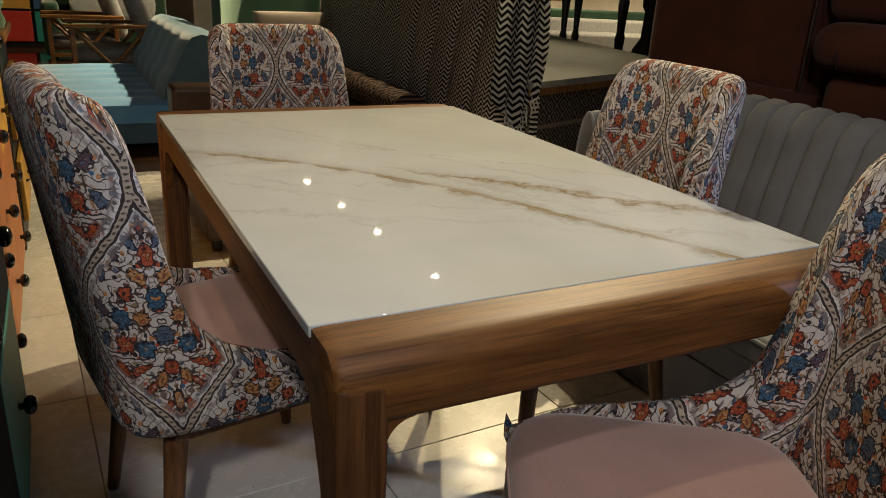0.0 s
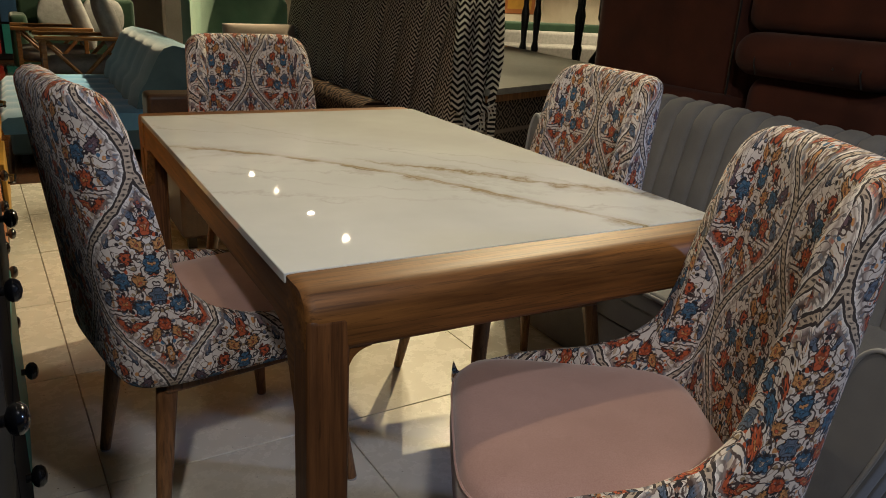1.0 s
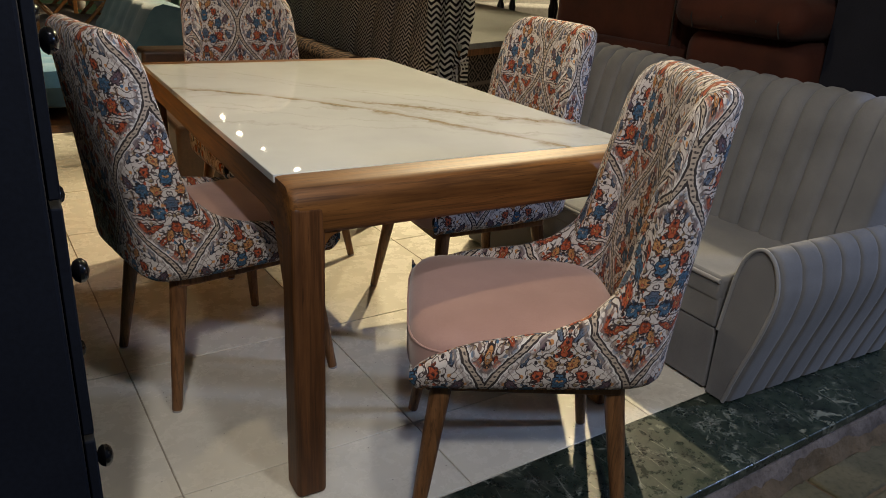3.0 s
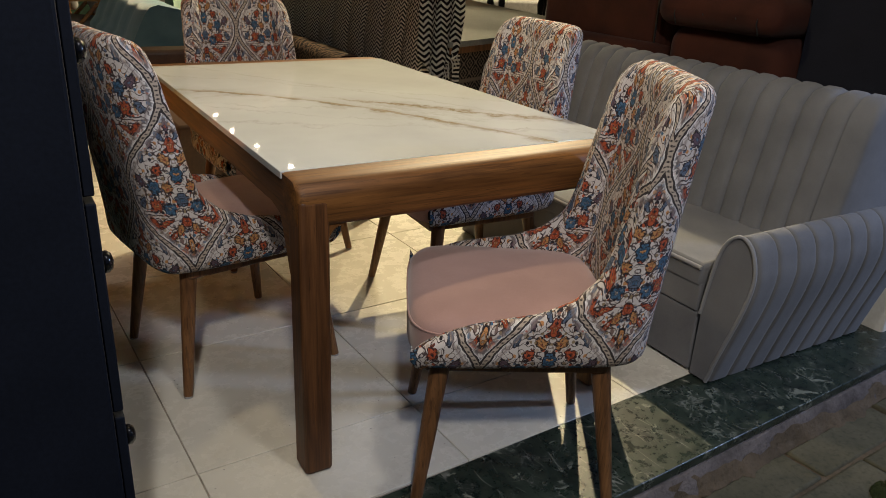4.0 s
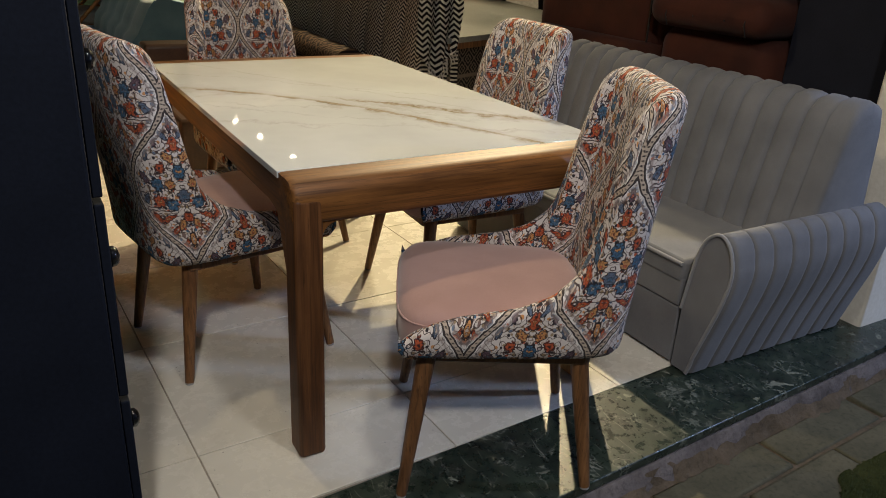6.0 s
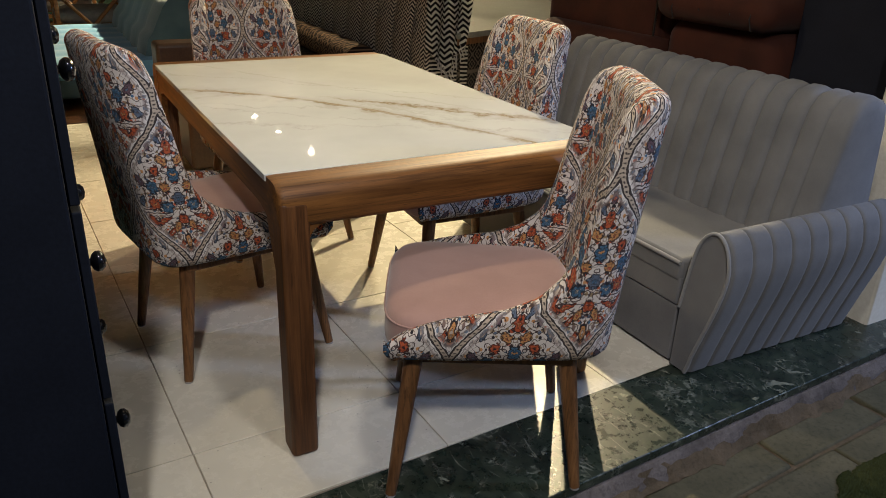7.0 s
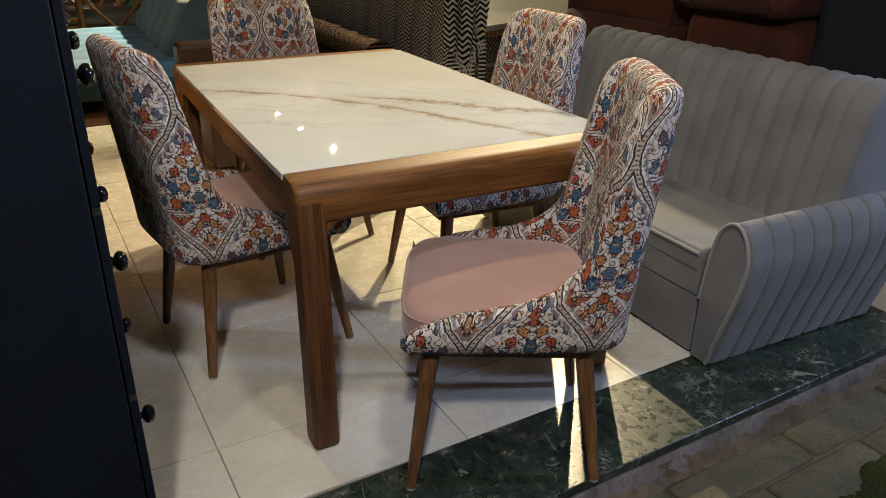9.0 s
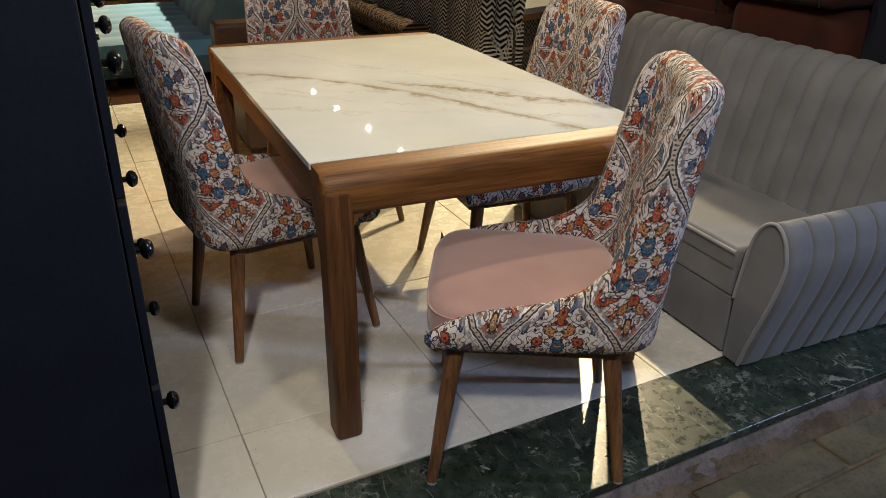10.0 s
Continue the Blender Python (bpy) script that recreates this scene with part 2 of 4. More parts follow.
    return q.done(col, 0.88, q.bump(weave, 0.3, 0.0006, n), sheen=0.04, spec=0.2)


def marble_top(name):
    """White sintered stone, high gloss, with golden brown veins that run across it."""
    q = Net(name)
    c = q.coord()
    x, y, _ = q.split(c)
    warp = q.math("SUBTRACT", q.noise(c, 2.6, 6, 0.6), 0.5)
    fine = q.math("SUBTRACT", q.noise(c, 14, 5, 0.65), 0.5)

    def vein(slope, cut, w1, w2, width, soft, bend=0.0):
        """A line y = cut - slope x - bend x squared, made crooked by the two noises."""
        f = q.math("SUBTRACT", q.math("ADD", q.math("MULTIPLY", q.math("ADD", q.math("MULTIPLY", x, bend), slope), x), y), cut)
        f = q.math("ADD", f, q.math("ADD", q.math("MULTIPLY", warp, w1), q.math("MULTIPLY", fine, w2)))
        return q.ramp(q.math("ABSOLUTE", f), [(0.0, 1.0), (width, 0.75), (soft, 0.0)])

    base = q.ramp(q.noise(c, 3.0, 5), [(0.3, (0.50, 0.51, 0.495)), (0.7, (0.58, 0.59, 0.575))])
    patch = q.ramp(q.noise(c, 7, 3), [(0.36, 0.2), (0.58, 1.0)])
    right = q.ramp(x, [(0.38, 0.0), (0.55, 1.0)])
    left = q.ramp(x, [(0.55, 1.0), (0.80, 0.25)])
    gold, brown, ash = (0.34, 0.27, 0.15), (0.21, 0.165, 0.095), (0.41, 0.395, 0.36)

    def lay(col, fac, tone, k, where=None):
        fac = fac if where is None else q.math("MULTIPLY", fac, where)
        return q.mix(q.math("MULTIPLY", fac, q.math("MULTIPLY", patch, k)), col, tone)

    # the main vein bows across from the long side to the near end
    col = lay(base, vein(0.45, 1.015, 0.10, 0.30, 0.02, 0.095, 1.12), ash, 0.85)
    col = lay(col, vein(0.45, 1.020, 0.05, 0.07, 0.008, 0.024, 1.12), gold, 0.95)
    col = lay(col, vein(0.47, 1.012, 0.06, 0.10, 0.001, 0.008, 1.12), brown, 1.0)
    col = lay(col, vein(0.40, 0.975, 0.20, 0.28, 0.006, 0.035, 1.15), gold, 0.65, right)
    col = lay(col, vein(0.52, 1.035, 0.12, 0.10, 0.001, 0.007, 1.05), brown, 0.6)
    # its branch runs on to the far long side
    col = lay(col, vein(0.98, 1.150, 0.16, 0.30, 0.016, 0.085), ash, 0.9, right)
    col = lay(col, vein(0.98, 1.155, 0.16, 0.20, 0.006, 0.030), gold, 0.85, right)
    col = lay(col, vein(0.96, 1.140, 0.22, 0.24, 0.001, 0.009), brown, 0.8, right)
    # thin grey veins
    col = lay(col, vein(0.75, 0.735, 0.50, 0.16, 0.002, 0.016), ash, 0.7)
    col = lay(col, vein(0.60, 0.800, 0.60, 0.16, 0.002, 0.018), ash, 0.6)
    col = lay(col, vein(0.55, 0.540, 0.60, 0.20, 0.002, 0.024), ash, 0.6)
    col = lay(col, vein(0.9, 1.36, 0.4, 0.10, 0.001, 0.010), ash, 0.5)
    col = lay(col, vein(1.6, 1.72, 0.3, 0.12, 0.002, 0.020), ash, 0.5)
    rough = q.ramp(q.noise(c, 9, 4), [(0.3, 0.012), (0.8, 0.05)])
    return q.done(col, rough, spec=0.6)


def green_marble(name):
    q = Net(name)
    c = q.coord()
    warp = q.vmath("ADD", c, q.vmath("SCALE", q.noise(c, 7, 5, out="Color"), 0.12))
    cloud = q.noise(warp, 9, 6, 0.65)
    col = q.ramp(cloud, [(0.3, (0.005, 0.008, 0.007)), (0.5, (0.014, 0.023, 0.017)), (0.68, (0.028, 0.040, 0.028))])
    edge = q.voronoi(q.vmath("ADD", c, q.vmath("SCALE", q.noise(c, 16, 5, out="Color"), 0.16)), 9, "DISTANCE_TO_EDGE")["Distance"]
    gate = q.ramp(q.noise(c, 8, 3), [(0.50, 0.0), (0.62, 1.0)])
    col = q.mix(q.math("MULTIPLY", q.ramp(edge, [(0.002, 0.5), (0.012, 0.0)]), gate), col, (0.24, 0.24, 0.21))
    worm = q.math("ABSOLUTE", q.math("SUBTRACT", q.noise(q.vmath("ADD", c, (3.1, 0.7, 0.0)), 17, 4, 0.6), 0.5))
    spots = q.ramp(q.noise(q.vmath("ADD", c, (0.4, 5.2, 0.0)), 6, 3, 0.6), [(0.54, 0.0), (0.60, 1.0)])
    col = q.mix(q.math("MULTIPLY", q.ramp(worm, [(0.006, 0.55), (0.024, 0.0)]), spots), col, (0.26, 0.27, 0.22))
    scr = q.voronoi(q.mapped(warp, (1, 0.25, 1), (0, 0, 40)), 40, "DISTANCE_TO_EDGE")["Distance"]
    col = q.mix(q.math("MULTIPLY", q.ramp(scr, [(0.008, 0.4), (0.03, 0.0)]), gate), col, (0.26, 0.25, 0.22))
    flake = q.noise(q.mapped(q.vmath("ADD", warp, (1.7, 2.3, 0.0)), (1.0, 1.6, 1), (0, 0, 25)), 13, 6, 0.62)
    col = q.mix(q.ramp(flake, [(0.625, 0.0), (0.645, 0.55), (0.72, 0.75)]), col, (0.24, 0.25, 0.20))
    hair = q.voronoi(q.mapped(q.vmath("ADD", c, q.vmath("SCALE", q.noise(c, 5, 2, out="Color"), 0.06)), (1, 0.12, 1), (0, 0, -52)), 14, "DISTANCE_TO_EDGE")["Distance"]
    col = q.mix(q.math("MULTIPLY", q.ramp(hair, [(0.004, 0.5), (0.012, 0.0)]), q.ramp(q.noise(c, 11, 3), [(0.5, 0.0), (0.6, 1.0)])), col, (0.30, 0.30, 0.25))
    dust = q.noise(c, 30, 6, 0.7)
    col = q.mix(q.ramp(dust, [(0.48, 0.0), (0.8, 0.28)]), col, (0.12, 0.135, 0.09))
    return q.done(col, q.ramp(dust, [(0.3, 0.16), (0.75, 0.5)]), q.bump(dust, 0.1, 0.001))


def floor_tile(name):
    q = Net(name)
    c = q.coord()
    rnd = q.n.new("ShaderNodeObjectInfo").outputs["Random"]
    v = q.vmath("ADD", c, q.join(q.math("MULTIPLY", rnd, 9.0), q.math("MULTIPLY", rnd, 5.0)))
    base = q.ramp(q.noise(v, 4, 5), [(0.3, (0.58, 0.54, 0.46)), (0.7, (0.68, 0.64, 0.55))])
    dirt = q.noise(v, 11, 6, 0.7)
    col = q.mix(q.ramp(dirt, [(0.52, 0.0), (0.8, 0.5)]), base, (0.30, 0.26, 0.20))
    speck = q.voronoi(v, 26)["Distance"]
    col = q.mix(q.ramp(speck, [(0.035, 0.8), (0.06, 0.0)]), col, (0.10, 0.08, 0.06))
    rough = q.ramp(dirt, [(0.3, 0.14), (0.75, 0.42)])
    return q.done(col, rough, q.bump(dirt, 0.05, 0.001))


def stone(name, a, b, rough=0.8, depth=0.004):
    q = Net(name)
    c = q.coord()
    rnd = q.n.new("ShaderNodeObjectInfo").outputs["Random"]
    v = q.vmath("ADD", c, q.join(q.math("MULTIPLY", rnd, 7.0), rnd))
    n1, n2 = q.noise(v, 7, 6, 0.65), q.noise(v, 60, 5, 0.7)
    col = q.mix(q.ramp(n1, [(0.3, 0.0), (0.7, 1.0)]), a, b)
    col = q.mix(q.ramp(n2, [(0.5, 0.0), (0.75, 0.6)]), col, tuple(x * 0.4 for x in a))
    return q.done(col, q.math("ADD", rough - 0.15, q.math("MULTIPLY", n2, 0.25)), q.bump(n2, 0.5, depth, q.bump(n1, 0.4, depth * 2)), spec=0.15)


def zigzag(name, axis, period=0.045, rise=0.030, light=(0.55, 0.54, 0.52), dark=(0.006, 0.006, 0.008)):
    """Woven chevron stripes; axis is the one that runs across the zigzag."""
    q = Net(name)
    c = q.coord()
    wob = q.vmath("SCALE", q.vmath("SUBTRACT", q.noise(c, 7, 3, out="Color"), (0.5, 0.5, 0.5)), 0.03)
    s = q.split(q.vmath("ADD", c, wob))
    tri = q.math("PINGPONG", s["XYZ".index(axis)], period / 2)
    f = q.math("FRACT", q.math("DIVIDE", q.math("ADD", s[2], q.math("MULTIPLY", tri, 1.1)), rise))
    col = q.mix(q.ramp(f, [(0.42, 0.0), (0.47, 1.0), (0.96, 1.0), (1.0, 0.0)]), light, dark)
    weave = q.noise(c, 500, 2)
    return q.done(col, 0.9, q.bump(weave, 0.4, 0.001, q.bump(q.noise(c, 9, 3), 0.5, 0.02)), spec=0.15)


def ethnic(name, light=(0.16, 0.13, 0.10), dark=(0.010, 0.009, 0.009), axes=(0, 2), cell=0.12):
    """Dark woven cloth with a repeated star and lozenge motif."""
    q = Net(name)
    s = q.split(q.coord())
    u, v = q.math("PINGPONG", s[axes[0]], cell / 2), q.math("PINGPONG", s[axes[1]], cell / 2)
    a = q.math("ADD", u, v)
    d = q.math("PINGPONG", a, cell / 8)
    e = q.math("PINGPONG", q.math("SUBTRACT", u, v), cell / 5)
    line = q.math("MAXIMUM", q.ramp(d, [(0.1 * cell / 4, 1.0), (0.2 * cell / 4, 0.0)]), q.ramp(e, [(0.006 * cell, 1.0), (0.03 * cell, 0.0)]))
    row = q.ramp(q.math("PINGPONG", s[axes[1]], cell * 0.9), [(0.010, 1.0), (0.014, 0.0)])
    col = q.mix(q.math("MULTIPLY", q.math("MAXIMUM", line, row), 0.8), dark, light)
    return q.done(col, 0.9, q.bump(q.noise(q.coord(), 400, 2), 0.4, 0.001), spec=0.15)


M = {}
M["floral"] = floral("floral_damask_fabric")
M["pink"] = velvet("dusty_rose_velvet", (0.36, 0.215, 0.185), (0.43, 0.265, 0.23), 0.35)
M["leg"] = wood("walnut_leg_wood", (0.085, 0.036, 0.014), (0.27, 0.130, 0.052), 0.42)
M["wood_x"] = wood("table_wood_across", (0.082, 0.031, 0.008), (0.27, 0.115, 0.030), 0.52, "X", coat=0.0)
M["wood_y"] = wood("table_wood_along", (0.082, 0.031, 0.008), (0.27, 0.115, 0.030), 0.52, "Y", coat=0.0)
# shaded copy of the same wood for the legs, darkened in its colour
M["wood_z"] = wood("table_wood_upright_shaded", (0.060, 0.023, 0.008), (0.215, 0.090, 0.030), 0.52, "Z", coat=0.0)
M["slab"] = marble_top("white_veined_stone")
M["tile"] = floor_tile("cream_floor_tile")
M["grout"] = plain("grey_grout", (0.26, 0.22, 0.17), (0.36, 0.31, 0.25), 0.9)
M["marble"] = green_marble("dark_green_marble")
M["pave"] = stone("olive_paving_stone", (0.064, 0.059, 0.036), (0.115, 0.102, 0.064))
M["mortar"] = stone("rough_mortar", (0.070, 0.052, 0.032), (0.145, 0.108, 0.072), 0.9, 0.014)
M["plaster"] = stone("grey_broken_plaster", (0.075, 0.063, 0.058), (0.20, 0.172, 0.160), 0.9, 0.012)
M["earth"] = stone("dusty_ground", (0.08, 0.065, 0.045), (0.12, 0.10, 0.07), 0.9)
M["moss"] = stone("green_moss", (0.016, 0.026, 0.008), (0.045, 0.052, 0.018), 0.95, 0.006)
M["grey"] = velvet("grey_velvet", (0.112, 0.113, 0.119), (0.158, 0.158, 0.164), 0.12)
M["piping"] = velvet("light_grey_piping", (0.18, 0.18, 0.185), (0.23, 0.23, 0.235), 0.2)
M["rust"] = velvet("rust_brown_velvet", (0.030, 0.0072, 0.0038), (0.058, 0.0145, 0.007), 0.06)
# blue sofa: shade is put into the back's colour, light into the seat's
M["blue"] = velvet("blue_velvet_shaded", (0.060, 0.125, 0.165), (0.090, 0.165, 0.210), 0.3)
M["blue_lit"] = velvet("blue_velvet_lit", (0.11, 0.30, 0.52), (0.16, 0.38, 0.60), 0.4)
M["green"] = velvet("sage_green_velvet", (0.075, 0.135, 0.090), (0.105, 0.175, 0.120), 0.4)
M["green_dark"] = velvet("dark_green_velvet", (0.012, 0.035, 0.020), (0.022, 0.055, 0.032), 0.3)
M["beige"] = velvet("beige_cushion_cloth", (0.15, 0.12, 0.095), (0.20, 0.16, 0.13), 0.2)
M["lilac"] = plain("pale_grey_cloth", (0.24, 0.235, 0.235), (0.33, 0.325, 0.32), 0.9, 20)
M["orange_seat"] = velvet("orange_velvet", (0.62, 0.20, 0.02), (0.75, 0.28, 0.04), 0.3)
M["brown_leather"] = plain("dark_brown_leather", (0.040, 0.020, 0.012), (0.065, 0.034, 0.020), 0.45, 9, 90, 0.3)
M["pine"] = wood("golden_teak", (0.24, 0.10, 0.03), (0.46, 0.23, 0.08), 0.45, "X")
M["chev_y"] = zigzag("black_white_chevron_weave", "Y", 0.050, 0.026, (0.36, 0.335, 0.295))
M["chev_x"] = zigzag("black_white_chevron_cloth", "X", 0.05, 0.034, (0.50, 0.49, 0.47))
M["ethnic"] = ethnic("dark_patterned_weave")
M["ethnic_rug"] = ethnic("brown_patterned_rug", (0.20, 0.125, 0.075), (0.012, 0.008, 0.007), (1, 2), 0.11)
M["slate"] = plain("grey_stone_top", (0.13, 0.135, 0.125), (0.23, 0.235, 0.22), 0.34, 5, 60, 0.2)
M["black"] = plain("black_paint", (0.008, 0.008, 0.009), (0.014, 0.014, 0.015), 0.4)
M["knob"] = plain("glossy_black_knob", (0.006, 0.006, 0.007), (0.010, 0.010, 0.011), 0.16, coat=0.5)
M["navy"] = plain("dark_navy_painted_wood", (0.004, 0.0055, 0.010), (0.006, 0.008, 0.014), 0.8, 5, 120, 0.2, spec=0.12)
M["cream_wall"] = plain("worn_cream_paint", (0.62, 0.57, 0.47), (0.74, 0.69, 0.59), 0.75, 3.0, 60, 0.3)
M["ceiling"] = plain("off_white_ceiling_paint", (0.22, 0.20, 0.17), (0.27, 0.25, 0.21), 0.9)
M["dark_wall"] = plain("dark_blue_wall_paint", (0.008, 0.009, 0.015), (0.013, 0.014, 0.022), 0.8, spec=0.2)
M["dark_floor"] = wood("dark_polished_floor", (0.045, 0.020, 0.010), (0.11, 0.055, 0.028), 0.16, "X", 0.5, 0.5)
M["chrome"] = plain("grey_plastic_cap", (0.25, 0.25, 0.25), (0.32, 0.32, 0.32), 0.5)
M["lamp_glow"] = bpy.data.materials.new("lamp_glow")
M["lamp_glow"].use_nodes = True
M["lamp_glow"].node_tree.nodes["Principled BSDF"].inputs["Emission Color"].default_value = (1.0, 0.86, 0.62, 1)
M["lamp_glow"].node_tree.nodes["Principled BSDF"].inputs["Emission Strength"].default_value = 60.0
PAINT = {}
for pname, pcol in (("orange", (0.42, 0.15, 0.05)), ("yellow", (0.55, 0.30, 0.05)), ("teal", (0.02, 0.21, 0.20)), ("red", (0.45, 0.03, 0.02)),
                    ("mint", (0.25, 0.42, 0.30)), ("blue", (0.03, 0.09, 0.20)), ("white", (0.70, 0.66, 0.58))):
    PAINT[pname] = plain(pname + "_painted_wood", tuple(c * 0.8 for c in pcol), pcol, 0.5, 7, 90, 0.2)

# ---- helpers for meshes ----


def thing(name, m, label, category, group="", kind=""):
    ob = new(name)
    ob.matrix_basis = m
    return tagged(ob, label, category, group, kind)


def mesh_of(bm, name, material, smooth=True):
    bmesh.ops.recalc_face_normals(bm, faces=bm.faces[:])
    smooth = smooth and not any(f.smooth for f in bm.faces)
    me = bpy.data.meshes.new(name)
    bm.to_mesh(me)
    bm.free()
    if smooth:
        me.polygons.foreach_set("use_smooth", [True] * len(me.polygons))
        me.set_sharp_from_angle(angle=radians(48))
    me.materials.append(material)
    return me


def part(name, bm, material, parent, label=""):
    ob = new(name, mesh_of(bm, name, material))
    ob.parent = parent
    return tagged(ob, label)


def alone(name, bm, material, label, category, m=None, group="", kind=""):
    ob = new(name, mesh_of(bm, name, material))
    if m is not None:
        ob.matrix_basis = m
    return tagged(ob, label, category, group, kind)


def box(x0, x1, y0, y1, z0, z1, bevel=0.0, seg=2, bm=None):
    own = bmesh.new()
    bmesh.ops.create_cube(own, size=1.0)
    for v in own.verts:
        v.co = ((x0 + x1) / 2 + v.co.x * (x1 - x0), (y0 + y1) / 2 + v.co.y * (y1 - y0), (z0 + z1) / 2 + v.co.z * (z1 - z0))
    if bevel:
        bmesh.ops.bevel(own, geom=own.edges[:], offset=bevel, segments=seg, profile=0.5, affect="EDGES")
        own.normal_update()
        for f in own.faces:
            f.smooth = max(abs(f.normal.x), abs(f.normal.y), abs(f.normal.z)) < 0.9999
    if bm is None:
        return own
    tmp = bpy.data.meshes.new("tmp")
    own.to_mesh(tmp)
    own.free()
    bm.from_mesh(tmp)
    bpy.data.meshes.remove(tmp)
    return bm


def loft(rings, closed=True, caps=True, bm=None):
    """Skin over rings of points of equal count."""
    bm = bm or bmesh.new()
    vs = [[bm.verts.new(p) for p in r] for r in rings]
    n = len(rings[0])
    for a, b in zip(vs, vs[1:]):
        for i in range(n if closed else n - 1):
            j = (i + 1) % n
            bm.faces.new((a[i], a[j], b[j], b[i]))
    if caps and closed:
        bm.faces.new(vs[0][::-1])
        bm.faces.new(vs[-1])
    return bm


def rod(points, radii, n=12, bm=None):
    """A round bar through points with a radius at each."""
    rings = []
    pts = [Vector(p) for p in points]
    for i, p in enumerate(pts):
        way = (pts[min(i + 1, len(pts) - 1)] - pts[max(i - 1, 0)]).normalized()
        side = way.cross(Vector((0.31, 0.95, 0.05))).normalized()
        up = side.cross(way)
        rings.append([p + (side * math.cos(a) + up * math.sin(a)) * radii[i] for a in [2 * math.pi * k / n for k in range(n)]])
    return loft(rings, bm=bm)


def turned(profile, x=0.0, y=0.0, n=16):
    """A lathe form about an upright axis: (radius, height) pairs."""
    return loft([[(x + r * math.cos(2 * math.pi * k / n), y + r * math.sin(2 * math.pi * k / n), z) for k in range(n)] for r, z in profile])


def pillow(x0, x1, y0, y1, z0, z1, nx=14, ny=14, crown=0.5, edge=4.0):
    """A stuffed cushion: thick in the middle, thin round soft edges."""
    bm = bmesh.new()
    cx, cy, cz = (x0 + x1) / 2, (y0 + y1) / 2, (z0 + z1) / 2
    grids = []
    for side in (1, -1):
        g = []
        for i in range(nx + 1):
            row = []
            for j in range(ny + 1):
                a, b = math.sin((i / nx - 0.5) * math.pi), math.sin((j / ny - 0.5) * math.pi)
                h = max(0.0, (1 - abs(a) ** edge)) ** crown * max(0.0, (1 - abs(b) ** edge)) ** crown
                row.append(bm.verts.new((cx + a * (x1 - x0) / 2, cy + b * (y1 - y0) / 2, cz + side * h * (z1 - z0) / 2)))
            g.append(row)
        grids.append(g)
    for g, flip in ((grids[0], False), (grids[1], True)):
        for i in range(nx):
            for j in range(ny):
                f = (g[i][j], g[i + 1][j], g[i + 1][j + 1], g[i][j + 1])
                bm.faces.new(f[::-1] if flip else f)
    bmesh.ops.remove_doubles(bm, verts=bm.verts[:], dist=0.0005)
    return bm


def shifted(bm, m):
    bmesh.ops.transform(bm, matrix=m, verts=bm.verts[:])
    return bm


def smooth_step(a, b, x):
    t = min(1.0, max(0.0, (x - a) / (b - a)))
    return t * t * (3 - 2 * t)

# ---- the setting ----
TURN_F = 2.5  # the tiles lie a little askew to the table
floor_pose = pose(-0.232, 0.033, 0, 0, 0, TURN_F)

floor = alone("floor", box(-3.2, 12.0, -0.29, 3.77, -0.16, -0.006), M["grout"], "cream tiled showroom floor with thin dirty joints", "floor", floor_pose, kind="structure")
back_floor = alone("floor_back", box(-3.2, 12.0, 3.775, 16.0, -0.16, 0.0), M["dark_floor"], "dark polished brown floor further inside the showroom", "floor", floor_pose, kind="structure")
sill = alone("marble_sill", box(-2.6, 4.4, -0.300, 0.0, -0.03, 0.0, 0.004), M["marble"], "dark green marble threshold strip with pale scratches", "threshold", pose(-0.2, -0.268, 0.0, 0, 0, 3.4), kind="structure")
kerb = bmesh.new()
rnd = random.Random(4)
rows_k = []
for i in range(141):
    x = -2.6 + i * 0.05
    o = rnd.uniform(-0.012, 0.012)
    rows_k.append([(x, -0.285, -0.034), (x, -0.302 + o * 0.4, -0.036), (x, -0.318 + o, -0.062 + o * 0.6), (x, -0.33 - o, -0.12), (x, -0.285, -0.12)])
loft(rows_k, bm=kerb)
alone("kerb", kerb, M["plaster"], "rough broken grey plaster edge below the marble", "kerb", pose(-0.2, -0.268, 0.0, 0, 0, 3.4), kind="structure")
fillet = []
for i in range(281):
    x = -2.6 + i * 0.025
    o = rnd.uniform(-0.010, 0.010) + 0.008 * math.sin(i * 0.31)
    fillet.append([(x, -0.300, -0.115), (x, -0.316 + o * 0.3, -0.060 + o), (x, -0.330 + o * 0.5, -0.078 + o * 0.5), (x, -0.338 + o, -0.0905), (x, -0.349 + 1.4 * o, -0.097), (x, -0.349, -0.115)])
alone("mortar_fillet", loft(fillet), M["mortar"], "brown crumbling mortar between the kerb and the paving", "mortar", pose(-0.2, -0.268, 0.0, 0, 0, 3.4), kind="structure")
ground_bm = box(-60, 60, -60, -0.28, -0.4, -0.112)
alone("ground", ground_bm, M["earth"], "dusty ground outside the shop", "ground", pose(-0.2, -0.268, 0.0, 0, 0, 3.4), kind="structure")
pavement = alone("pavement", box(-2.6, 4.4, -2.6, -0.335, -0.13, -0.106), M["mortar"], "worn brown stone pavement in front of the shop", "pavement", pose(-0.2, -0.268, 0.0, 0, 0, 3.4), kind="structure")


def wall(name, x0, x1, y0, y1, material, label):
    return alone(name, box(x0, x1, y0, y1, -0.11, CEIL + 0.05), material, label, "wall", kind="structure")


